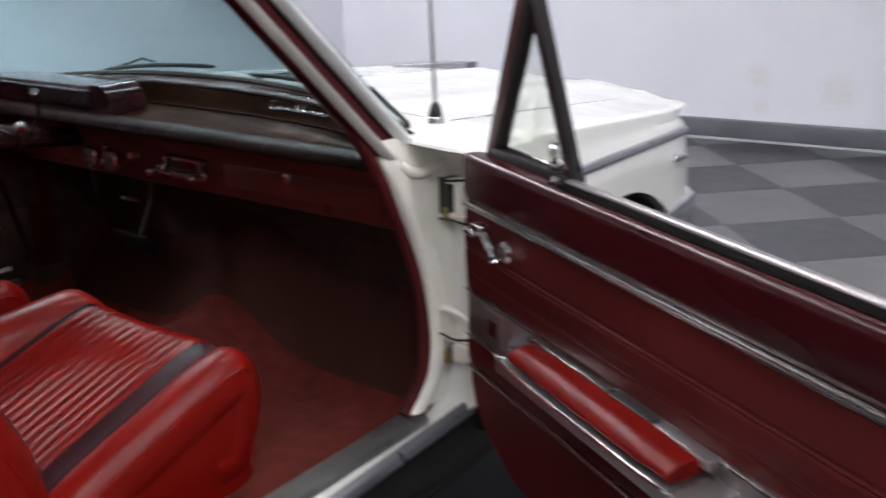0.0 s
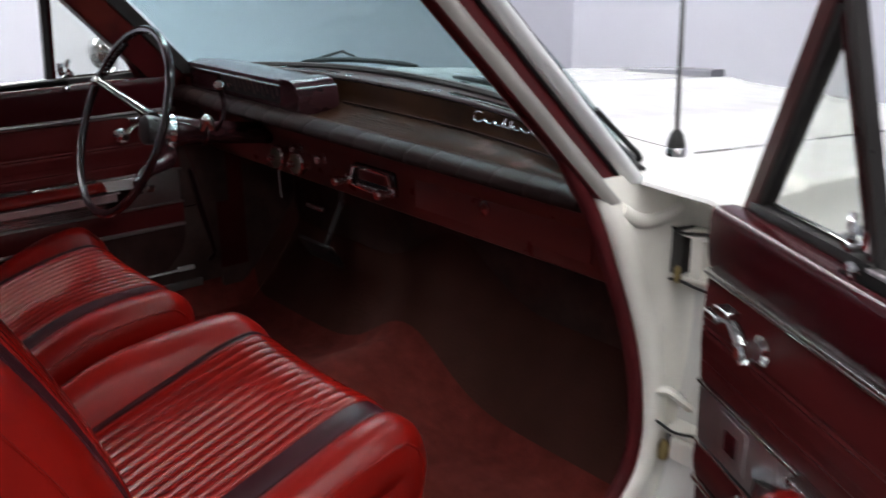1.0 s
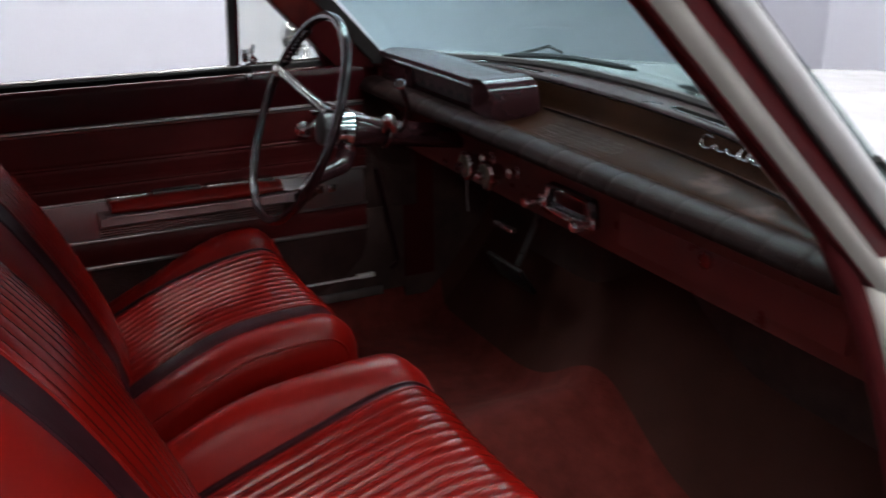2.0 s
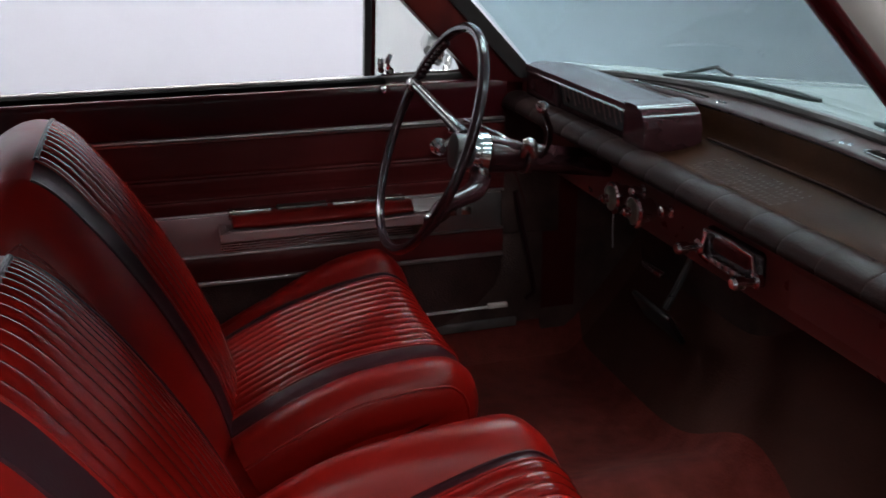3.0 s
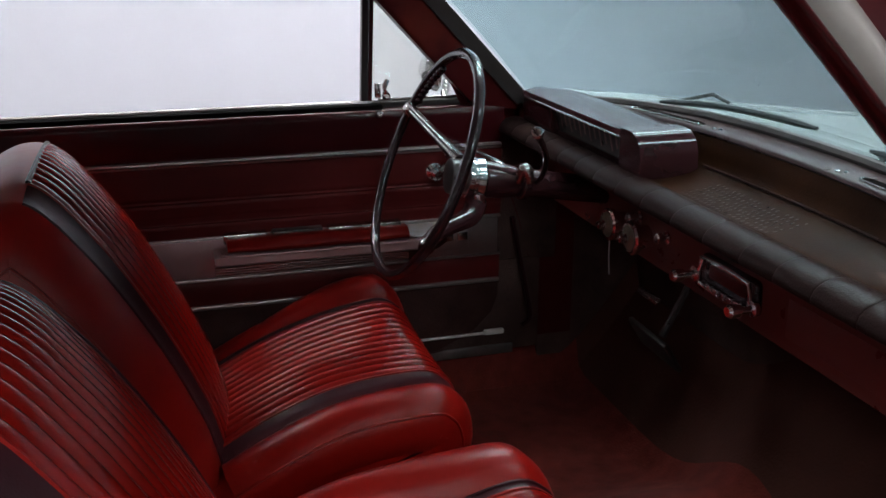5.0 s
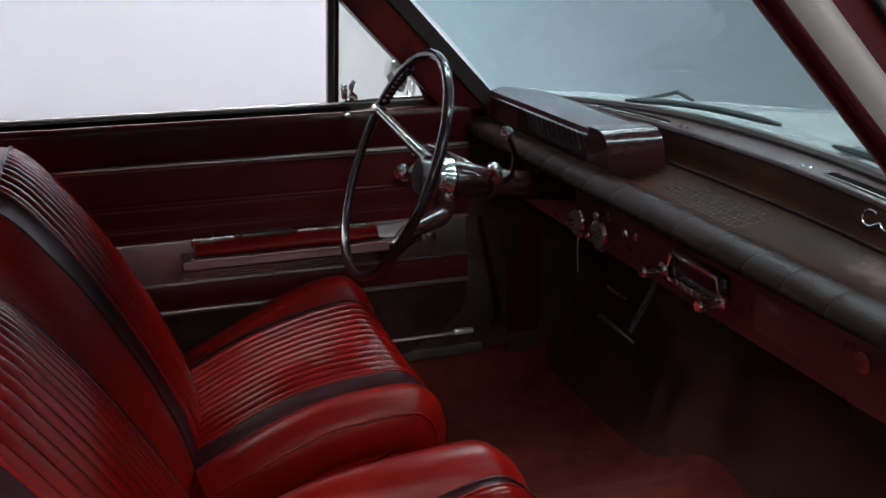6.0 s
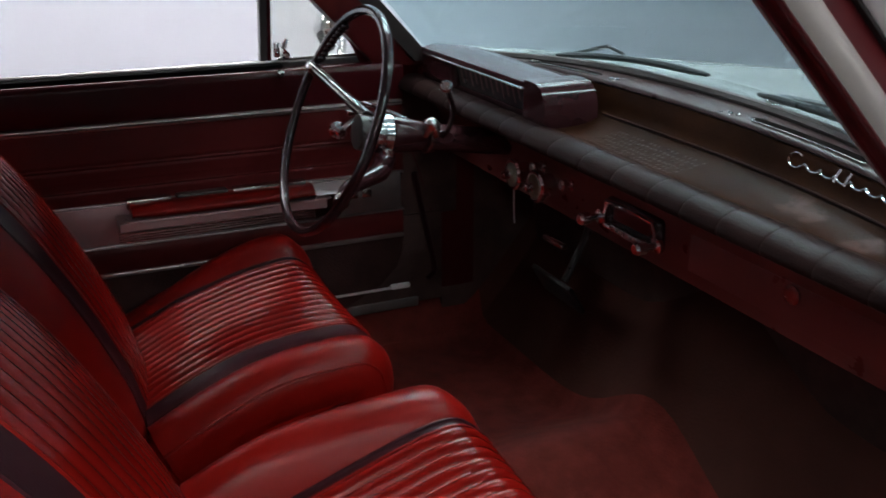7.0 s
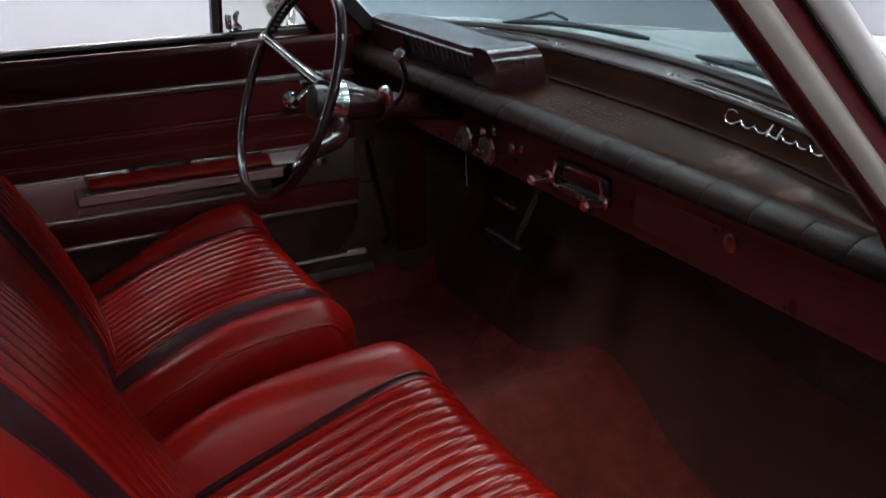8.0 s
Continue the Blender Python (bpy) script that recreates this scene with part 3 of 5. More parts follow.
    for k in range(5):
        bm = rbox(bm_new(), (s * (0.724 + 0.008 * k) - 0.0016, 0.31, 0.4005), (s * (0.724 + 0.008 * k) + 0.0016, 1.70, 0.4028), 0.0008, 1)
        part("rib", bm, SATIN, sill)
    if s > 0:
        bm = bm_new()
        rings = []
        for q in spline([(0.789, 1.45, 0.375), (0.789, 1.60, 0.376), (0.790, 1.70, 0.378), (0.797, 1.755, 0.386), (0.815, 1.790, 0.402), (0.842, 1.812, 0.428), (0.868, 1.836, 0.52), (0.895, 1.846, 0.66), (0.897, 1.848, 0.80), (0.897, 1.85, 0.925)], 4):
            w = 0.738
            d = min(1.0, max(0.0, (q.y - 1.68) / 0.14))
            off = Vector((0, 0.012 * d, -0.012 * (1 - d)))
            rings.append([Vector((w, q.y, q.z)), Vector((q.x - 0.012, q.y, q.z)), Vector((q.x - 0.003, q.y, q.z)) + off * 0.25, Vector((q.x, q.y, q.z)) + off * 0.8, Vector((q.x - 0.002, q.y, q.z)) + off * 1.6, Vector((w, q.y, q.z)) + off * 1.6])
        loft(bm, rings)
        part("sill_corner", bm, WHITE_PAINT, jamb, "white curved foot of the jamb", sharp=60)
    # windlace: red trim from sill up the jamb and along the pillar
    path = [(s * 0.732, p.y + 0.011, p.z) for p in edge_pts[::-1][::3]]
    for z in (1.0, 1.06, 1.12, 1.20, 1.30):
        path.append((s * (0.731 - 0.107 * (z - 0.944)), 1.652 - 0.948 * (z - 0.944), z))
    bm = tube(bm_new(), spline(path, 4), 0.0115, 10)
    part("windlace", bm, WINDLACE, car, "red fabric windlace round the door opening")

    # pillar: box section leaning back with the glass, trims on its outer face
    def strip(a0, a1, d0, d1, z0=0.935, z1=1.305, bulge=0.0, rear=None):
        bm = bm_new()
        rings = []
        for z in np.linspace(z0, z1, 12):
            o = Vector((0.728, 1.757, 0.944)) + AX * (float(z) - 0.944)
            e = Vector((0.14, -0.99, 0))
            ring = []
            for k in range(9):
                q = k / 8
                ring.append(o + e * (a0 + (a1 - a0) * q) + Vector((d1 + bulge * math.sin(math.pi * q), 0, 0)))
            ring += [o + e * a1 + Vector((d0 if rear is None else rear, 0, 0)), o + e * a0 + Vector((d0, 0, 0))]
            rings.append([Vector((s * p.x, p.y, p.z)) for p in ring])
        return loft(bm, rings)
    p = part("pillar", strip(0.012, 0.122, -0.045, -0.004, rear=-0.012 if s > 0 else None), PILLAR_RED, car, "windshield pillar painted dark red")
    part("pillar_chrome", strip(0.001, 0.044, -0.03, 0.003, 0.938, 1.305, 0.018), BRIGHT, p, "bright chrome windshield moulding")
    part("pillar_edge", strip(0.044, 0.048, -0.03, 0.002, 0.94, 1.305, 0.001), RUBBER, p, "thin dark edge strip")
    part("glass_seal", strip(-0.006, 0.018 if s > 0 else 0.034, -0.054, -0.036 if s > 0 else -0.030, 0.945, 1.305), RUBBER, p, "black rubber glass seal")
    part("pillar_gasket", strip(-0.004, 0.002, -0.03, 0.002, 0.938, 1.305), RUBBER, p, "black rubber edge")
    part("pillar_white", strip(0.080, 0.115, -0.03, 0.001, 0.918, 1.305, 0.008), PILLAR_GREY, p, "grey-cream pillar strip")
    part("pillar_trim", strip(0.114, 0.122, -0.012 if s > 0 else -0.045, 0.000, 0.93, 1.305, 0.004), PILLAR_RED, p, "red inner pillar trim")

# roof, rear and closing panels
bm = bm_new()
rows = []
for y in np.linspace(1.50, -0.1, 17):
    f = (1.5 - y) / 1.6
    row = []
    for t in np.linspace(-1, 1, 21):
        hw = 0.66 - 0.02 * f
        z = 1.345 - 0.04 * abs(t) ** 3 - 0.03 * (1 - f) ** 3 - 0.02 * f ** 3
        row.append(Vector((hw * t, y - 0.11 * abs(t) ** 2.6 * (1 - f), z)))
    rows.append(row)
loft(bm, rows, closed=False)
roof = part("roof", bm, WHITE_PAINT, car, "white steel roof")
bm = bm_new()
loft(bm, [[p + Vector((0, 0, -0.028)) for p in r] for r in rows], closed=False)
part("headliner", bm, HEADLINER, roof, "headliner out of view, pale to bounce light down")
bm = rbox(bm_new(), (-0.62, 1.40, 1.270), (0.62, 1.46, 1.315), 0.015)
part("header", bm, PILLAR_RED, roof, "red windshield header")
for s in (1, -1):
    prof = [(0.45, 0.93), (-0.35, 0.93), (-0.75, 0.94), (-0.15, 1.30), (0.02, 1.31), (-0.20, 1.10)]
    bm = prism(bm_new(), [(y, z) for y, z in prof], s * 0.66, s * 0.74, "x")
    part("rear_pillar", bm, WHITE_PAINT, car, "white rear roof pillar")
    bm = prism(bm_new(), [(0.44, 0.30), (0.44, 0.93), (-1.9, 0.90), (-1.95, 0.55), (-1.0, 0.34), (-0.98, 0.60), (-0.62, 0.71), (-0.26, 0.60), (-0.22, 0.30)], s * 0.70, s * 0.93, "x")
    soften(bm, 0.02, 2, 40)
    part("quarter_panel", bm, WHITE_PAINT, car, "white rear quarter panel")
bm = rbox(bm_new(), (-0.70, -1.93, 0.40), (0.70, -0.70, 0.92), 0.03)
part("trunk", bm, WHITE_PAINT, car, "white trunk")
bm = prism(bm_new(), [(-0.70, 0.93), (-0.70, 0.945), (-0.14, 1.315), (-0.12, 1.30)], -0.64, 0.64, "x")
part("rear_window", bm, CLEAR, car, "sloping rear window")

# carpeted floor, tunnel and toe board
bm = bm_new()
rows = []
for y in list(np.linspace(0.0, 1.86, 24)) + list(np.linspace(1.88, 2.075, 12)):
    row = []
    for x in np.linspace(-0.735, 0.735, 49):
        tun = 0.125 * math.exp(-((x + 0.02) / 0.17) ** 2) * min(1, 0.45 + 0.3 * y)
        toe = max(0.0, (y - 1.86) / 0.215)
        z = 0.285 + tun + 0.26 * toe ** 1.2 + 0.10 * max(0, (abs(x) - 0.70) / 0.035)
        row.append(Vector((float(x), float(y), z)))
    rows.append(row)
loft(bm, rows, closed=False)
# toe board faces take a darker colour that stands for the footwell's shade
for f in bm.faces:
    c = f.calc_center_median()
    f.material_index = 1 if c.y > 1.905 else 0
part("carpet", bm, (CARPET, TOE_SHADED), car, "dark red carpet over floor and tunnel, shade coloured into the toe board")
bm = rbox(bm_new(), (-0.735, 2.04, 0.5), (0.735, 2.075, 0.90), 0.01)
part("firewall_pad", bm, DARK_CARPET, car, "black firewall padding")
for s in (1, -1):
    bm = rbox(bm_new(), (min(s * 0.725, s * 0.74), 1.80, 0.30), (max(s * 0.725, s * 0.74), 2.06, 0.93), 0.004)
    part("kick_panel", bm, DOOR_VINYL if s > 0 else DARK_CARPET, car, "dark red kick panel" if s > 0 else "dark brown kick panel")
bm = rbox(bm_new(), (-0.70, -0.5, 0.28), (0.70, 0.10, 0.60), 0.06, 4)
rs = part("rear_seat", bm, RED_VINYL, car, "red vinyl rear bench seat")
bm = rbox(bm_new(), (-0.70, -0.68, 0.45), (0.70, -0.42, 0.95), 0.06, 4)
part("rear_backrest", bm, RED_VINYL, rs)
for s in (1, -1):
    bm = rbox(bm_new(), (min(s * 0.69, s * 0.705), -0.6, 0.30), (max(s * 0.69, s * 0.705), 0.46, 0.93), 0.004)
    part("quarter_trim", bm, DOOR_VINYL, car, "dark red rear side trim panel")


# ---- doors ----
def door(side):
    if side == "left":
        O, d, n = Vector((-0.70, 1.70, 0)), Vector((0, -1, 0)), Vector((1, 0, 0))
    else:
        O, d, n = Vector((0.90, 1.70, 0)), Vector((0.883, -0.469, 0)), Vector((-0.469, -0.883, 0))
    m = Matrix(((d.x, n.x, 0, O.x), (d.y, n.y, 0, O.y), (0, 0, 1, 0), (0, 0, 0, 1)))
    L = 1.27
    lean, dv, dp = (0.24, 0.0, 0.0) if side == "right" else (0.10, 0.014, -0.04)
    outline = [(0.0, 0.93), (0.0, 0.53), (0.012, 0.49), (0.05, 0.445), (0.13, 0.405), (0.25, 0.385), (L, 0.375), (L, 0.93)]
    bm = prism(bm_new(), outline, -0.17, -0.004, "y")
    for v in bm.verts:
        if v.co.z > 0.9 and v.co.y < -0.1:
            v.co.y = -0.046
    soften(bm, 0.008, 2, 40)
    state = "open" if side == "right" else "closed"
    if side == "left":
        for f in bm.faces:
            f.material_index = 1 if f.calc_center_median().y > -0.16 else 0
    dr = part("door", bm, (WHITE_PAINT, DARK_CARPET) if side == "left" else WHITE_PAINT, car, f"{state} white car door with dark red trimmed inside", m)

    def p(name, bm, mat_, label="", parent=dr):
        return part(name, bm, mat_, parent, label, m)
    # lower pad; on the left its shade is put into the colour
    bm = prism(bm_new(), [(0.006, 0.565), (0.006, 0.53), (0.02, 0.49), (0.06, 0.45), (0.14, 0.411), (0.26, 0.392), (L - 0.01, 0.382), (L - 0.01, 0.565)], -0.004, 0.003, "y")
    p("kick_pad", bm, KICK_SHADED if side == "left" else DOOR_VINYL, "carpeted lower door pad, shade put into its dark colour" if side == "left" else "dark red lower door pad")
    bm = prism(bm_new(), [(w, z) for w, z in ((-0.004, 0.565), (0.004, 0.566), (0.008, 0.58), (0.010, 0.60), (0.008, 0.618), (0.004, 0.626), (-0.004, 0.626))], 0.006, L - 0.01, "x", 1)
    p("lower_band", bm, DOOR_VINYL, "red vinyl lower band")
    # ribbed vinyl middle panel
    prof = [(-0.004, 0.709)]
    for k in range(41):
        z = 0.709 + 0.146 * k / 40
        groove = sum(0.0014 * math.exp(-((z - g) / 0.0016) ** 2) for g in (0.738, 0.745, 0.752, 0.782, 0.789))
        prof.append((0.006 + 0.004 * math.sin(math.pi * k / 40) - groove, z))
    prof.append((-0.004, 0.855))
    bm = prism(bm_new(), prof, 0.004, L - 0.008, "x", 1)
    p("vinyl_panel", bm, DOOR_VINYL, "dark red vinyl panel with stitched lines")
    # painted upper rail
    bm = prism(bm_new(), [(w, z) for w, z in ((-0.045, 0.866), (0.004, 0.866), (0.007, 0.88), (0.008, 0.90), (0.0085, 0.928), (0.007, 0.938), (0.003, 0.9425), (-0.003, 0.944), (-0.022, 0.944), (-0.036, 0.940), (-0.045, 0.932))], 0.0, L, "x", 1)
    p("upper_rail", bm, RED_PAINT, "glossy burgundy painted door top")
    top = 0.9465 if side == "right" else 0.9525
    bm = rbox(bm_new(), (0.25, -0.034 if side == "left" else -0.028, 0.925), (L, -0.004, top), 0.004)
    p("weatherstrip", bm, FELT, "black window weatherstrip")
    bm = rbox(bm_new(), (0.26, -0.050 if side == "left" else -0.043, 0.922), (L, -0.034 if side == "left" else -0.028, top + 0.0045), 0.006, 3)
    p("belt_moulding", bm, SATIN, "chrome belt moulding")
    for z0, z1, w1, nm in ((0.8545, 0.8665, 0.013, "chrome strip"), (0.7065, 0.7125, 0.013, "thin chrome strip"), (0.622, 0.6275, 0.013, "thin chrome strip"), (0.560, 0.570, 0.011, "chrome lower strip")):
        bm = rbox(bm_new(), (0.004, 0.0, z0), (L - 0.006, w1, z1), 0.004)
        p("trim_strip", bm, SATIN if side == "left" else DULL_CHROME, nm)
        if z1 - z0 > 0.011:
            bm = rbox(bm_new(), (0.005, w1 - 0.003, z0 + 0.0045), (L - 0.007, w1 + 0.0012, z1 - 0.0045), 0.001, 1)
            p("strip_inlay", bm, BLACK)
    bm = rbox(bm_new(), (0.012, -0.002, 0.627), (L - 0.02, 0.009, 0.7065), 0.004)
    p("armrest_plate", bm, MAUVE if side == "left" else SATIN, "mauve satin metal armrest plate" if side == "left" else "grey satin metal armrest plate")
    for k in range(6):
        z = 0.6305 + 0.0052 * k
        bm = rbox(bm_new(), (0.20, 0.007, z), (0.60, 0.0125, z + 0.003), 0.001, 1)
        p("plate_rib", bm, DULL_CHROME)
    bm = rbox(bm_new(), (0.010, 0.004, 0.6285), (0.205, 0.0105, 0.7055), 0.003)
    p("plate_front", bm, SATIN, "brushed metal front end of the armrest plate")
    # armrest
    bm = bm_new()
    rings = []
    a0, a1, far, near = (0.272, 0.648, 0.022, 0.076) if side == "right" else (0.215, 0.575, 0.010, 0.062)
    section = spline([(0, far, 0.690), (0, near - 0.010, 0.688), (0, near, 0.698), (0, near - 0.012, 0.710), (0, 0.5 * (far + near), 0.714), (0, far, 0.710)], 4, closed=True)
    for k, u in enumerate(np.linspace(a0, a1, 14)):
        e = min(1.0, math.sin(math.pi * min(1, max(0.0, (k + 0.6) / 14.2)) ) * 2.2)
        e = max(0.82, min(1, e))
        rings.append([Vector((float(u), far + (q.y - far) * (0.75 + 0.25 * e), 0.70 + (q.z - 0.70) * e)) for q in section])
    loft(bm, rings)
    p("armrest_pad", bm, ARM_VINYL, "padded deep red vinyl armrest")
    bm = prism(bm_new(), [(w, z) for w, z in ((0.006, 0.668), (near, 0.666), (near + 0.008, 0.671), (near + 0.007, 0.686), (0.006, 0.687))], a0 - 0.02, a1 + 0.05 if side == "right" else a1 + 0.025, "x")
    soften(bm, 0.003)
    p("armrest_base", bm, SATIN if side == "right" else MAUVE, "satin metal armrest base")
    bm = tube(bm_new(), spline([(a0 - 0.02, 0.020, 0.687), (a0 - 0.018, near - 0.016, 0.687), (a0, near + 0.006, 0.687), (a1 - 0.02, near + 0.006, 0.687), (a1 + 0.006, near - 0.010, 0.687), (a1 + 0.010, 0.020, 0.687)], 4), 0.0024, 6)
    p("tray_edge", bm, CHROME if side == "right" else MAUVE, "thin bright edge round the armrest tray")
    bm = bm_new()
    loft(bm, [[Vector((u + dp, w, z)) for w, z in ((0.006, 0.668 - h), (0.012 + g, 0.668 - h), (0.014 + g, 0.668 + h), (0.006, 0.670 + h))] for u, h, g in ((0.165, 0.006, 0.004), (0.185, 0.014, 0.014), (0.22, 0.020, 0.030), (0.258, 0.024, 0.046))])
    p("armrest_tip", bm, CHROME, "chrome armrest tip")
    for u0, u1, mt in ((0.225, 0.375, DULL_CHROME), (0.385, 0.485, BLACK), (0.495, 0.58, DULL_CHROME)) if side == "left" else ((0.250, 0.457, DULL_CHROME), (0.462, 0.553, BLACK), (0.558, 0.664, SATIN)):
        bm = rbox(bm_new(), (u0, 0.006, 0.700), (u1, 0.028 if side == "right" else 0.030, 0.714 if side == "right" else 0.7195), 0.003)
        p("armrest_cup", bm, mt, "dark gap behind the armrest" if mt is BLACK else "silver cover behind the armrest")
    # emblem plate
    bm = rbox(bm_new(), (0.075, 0.008, 0.640), (0.140, 0.013, 0.700), 0.003)
    p("emblem_plate", bm, SATIN, "small square metal emblem plate")
    if side == "right":
        bm = rbox(bm_new(), (0.094, 0.0125, 0.656), (0.122, 0.016, 0.684), 0.003)
        p("emblem", bm, RED_PAINT, "red emblem")
    else:
        for u in (0.079, 0.110):
            bm = rbox(bm_new(), (u, 0.0125, 0.662), (u + 0.022, 0.016, 0.680), 0.003)
            p("emblem", bm, DULL_CHROME, "small silver emblem square")
    # window crank
    bm = bm_new()
    lathe(bm, (0.148, 0.004, 0.812), (0, 1, 0), [(0, 0.020), (0.005, 0.0185), (0.010, 0.011), (0.026, 0.010), (0.032, 0.012), (0.036, 0.008)], 20)
    crank = p("window_crank", bm, CHROME, "chrome window crank")
    bm = bm_new()
    pts = spline([(0.156, 0.030, 0.802), (0.146, 0.031, 0.816), (0.130, 0.031, 0.830), (0.108, 0.030, 0.840)], 4)
    tube(bm, pts, [0.0105 - 0.0003 * k for k in range(len(pts))], 10, flat=0.6)
    part("crank_arm", bm, DULL_CHROME, dr, "", m)
    for u0, u1, z in ((0.080, 0.110, 0.834), (0.106, 0.138, 0.848)):
        bm = rbox(bm_new(), (u0, 0.032, z), (u1, 0.050, z + 0.010), 0.0015, 1)
        p("crank_grip", bm, CHROME, "faceted chrome crank grip")
    # lock knob
    bm = bm_new()
    lathe(bm, (0.275, -0.010, 0.934) if side == "right" else (0.262, 0.002, 0.936), (0, 0.3, 1) if side == "right" else (0, 1, 0.1), [(0, 0.007), (0.006, 0.0075), (0.018, 0.005), (0.022, 0.0065), (0.027, 0.004)], 14)
    p("lock_knob", bm, CHROME, "small chrome lock knob")

    # vent window
    def wz(z):
        return -0.046 + lean * (z - 0.945)

    def bar(pts, wid, th, mat_, name, label):
        bm = bm_new()
        rings = []
        for u, z in pts:
            u += dv
            w = wz(z)
            rings.append([Vector((u - wid / 2, w - th / 2, z)), Vector((u + wid / 2, w - th / 2, z)), Vector((u + wid / 2, w + th / 2, z)), Vector((u - wid / 2, w + th / 2, z))])
        loft(bm, rings)
        soften(bm, 0.003, 2, 40)
        return p(name, bm, mat_, label)
    bar([(-0.006, 0.920), (0.250, 1.225)], 0.026, 0.022, PILLAR_RED if side == "right" else DARK_STRIPE, "vent_frame_front", "red painted vent window frame" if side == "right" else "dark vent window frame")
    bar([(0.020, 0.932), (0.252, 1.205)], 0.013 if side == "right" else 0.030, 0.018, RUBBER, "vent_gasket", "black vent window gasket")
    bar([(0.268, 0.925), (0.262, 1.24)], 0.013, 0.016, BLACK, "vent_post", "dark vent window post")
    bar([(0.256, 0.945), (0.250, 1.22)], 0.008, 0.016, RED_PAINT, "vent_channel", "dark red vent window channel")
    bm = rbox(bm_new(), (0.02, -0.060, 0.938), (0.27, -0.030, 0.954), 0.005)
    p("vent_sill", bm, RUBBER, "black vent window sill")
    bm = rbox(bm_new(), (0.045, -0.050, 0.954), (0.252, -0.042, 0.959), 0.002, 1)
    p("vent_edge", bm, DULL_CHROME, "bright vent glass edge")
    bm = bm_new()
    tri = [(0.042, 0.957), (0.254, 0.957), (0.250, 1.195), (0.242, 1.195)]
    loft(bm, [[Vector((u + dv, wz(z) + o, z)) for u, z in tri] for o in (-0.002, 0.002)])
    vg = p("vent_pane", bm, CLEAR, "clear triangular vent glass")
    vg.visible_shadow = False
    bm = bm_new()
    lathe(bm, (0.238, -0.036, 0.966), (0, 1, 0), [(0, 0.009), (0.014, 0.008), (0.018, 0.004)], 14)
    tube(bm, spline([(0.238, -0.026, 0.966), (0.243, -0.022, 0.982), (0.236, -0.026, 0.998)], 3), 0.0055, 8)
    rbox(bm, (0.248, -0.046, 0.962), (0.260, -0.028, 0.992), 0.003)
    p("vent_latch", bm, CHROME, "chrome vent window latch")
    if side == "left":
        bm = bm_new()
        lathe(bm, (0.07, -0.25, 0.985), (1, 0, 0), [(0, 0.046), (0.004, 0.050), (0.010, 0.049), (0.028, 0.036), (0.040, 0.012)], 28)
        tube(bm, spline([(0.05, -0.24, 0.96), (0.06, -0.225, 0.93), (0.08, -0.19, 0.915)], 3), 0.010, 10)
        p("side_mirror", bm, CHROME, "round chrome outside mirror")
    return dr


door("left")
door("right")

# ---- seats ----
def profile(points, k=7):
    pts = spline([(0, a, b) for a, b in points], k, closed=True)
    n = len(pts)
    out = []
    for i in range(n):
        t = (pts[(i + 1) % n] - pts[i - 1]).normalized()
        out.append((pts[i], Vector((0, t.z, -t.y))))
    area = sum(pts[i].y * pts[(i + 1) % n].z - pts[(i + 1) % n].y * pts[i].z for i in range(n))
    if area < 0:
        out = [(p, -q) for p, q in out]
    return out


CUSHION_DRIVER = profile([(1.03, 0.36), (1.25, 0.355), (1.39, 0.36), (1.430, 0.42), (1.448, 0.48), (1.453, 0.53), (1.435, 0.570), (1.385, 0.590), (1.24, 0.574), (1.09, 0.508), (1.0, 0.44)])
CUSHION_GUEST = profile([(1.03, 0.36), (1.25, 0.355), (1.42, 0.36), (1.462, 0.42), (1.480, 0.48), (1.486, 0.53), (1.465, 0.575), (1.41, 0.589), (1.25, 0.538), (1.10, 0.482), (1.0, 0.42)])
BACKREST = profile([(1.062, 0.47), (1.052, 0.55), (1.031, 0.61), (1.001, 0.68), (0.966, 0.75), (0.926, 0.82), (0.892, 0.870), (0.865, 0.905), (0.838, 0.928), (0.812, 0.932), (0.784, 0.919), (0.758, 0.895), (0.744, 0.86), (0.775, 0.72), (0.84, 0.52), (0.92, 0.43), (1.01, 0.42)])
SEAT_IN, SEAT_OUT = {-1: 0.560, 1: 0.578}, {-1: 0.625, 1: 0.768}
BACK_IN, BACK_OUT = {-1: 0.550, 1: 0.550}, {-1: 0.735, 1: 0.735}


def edge_in(t, r):
    q = max(0.0, (abs(t) - 0.76) / 0.24)
    return r * (1 - math.sqrt(max(0.0, 1 - q * q)))


def shoulder(z, t):
    """The rounded upper corners of a backrest."""
    q = min(1.0, max(0.0, (abs(t) - 0.45) / 0.55))
    return 0.055 * (1 - math.sqrt(1 - q * q * 0.96)) * min(1.0, max(0.0, (z - 0.66) / 0.25)) ** 1.5


def sheet(prof, cx, hw, t0, t1, nt, lift, r, i0, i1, narrow, tilt=0.0):
    bm = bm_new()
    rows = []
    for i in range(i0, i1 + 1):
        pt, nn = prof[i % len(prof)]
        row = []
        for k in range(nt + 1):
            t = t0 + (t1 - t0) * k / nt
            q = pt + nn * (lift(t) - edge_in(t, r))
            row.append(Vector((cx + hw * narrow(pt) * t, q.y, q.z - sag(t, pt.y, tilt) - shoulder(pt.z, t))))
        rows.append(row)
    return loft(bm, rows, closed=False)


def sag(t, y, tilt):
    """One side of a worn cushion sits lower towards the back."""
    return tilt * min(1.0, max(0.0, (0.4 - t) / 0.9)) * min(1.0, max(0.0, (1.40 - y) / 0.15))


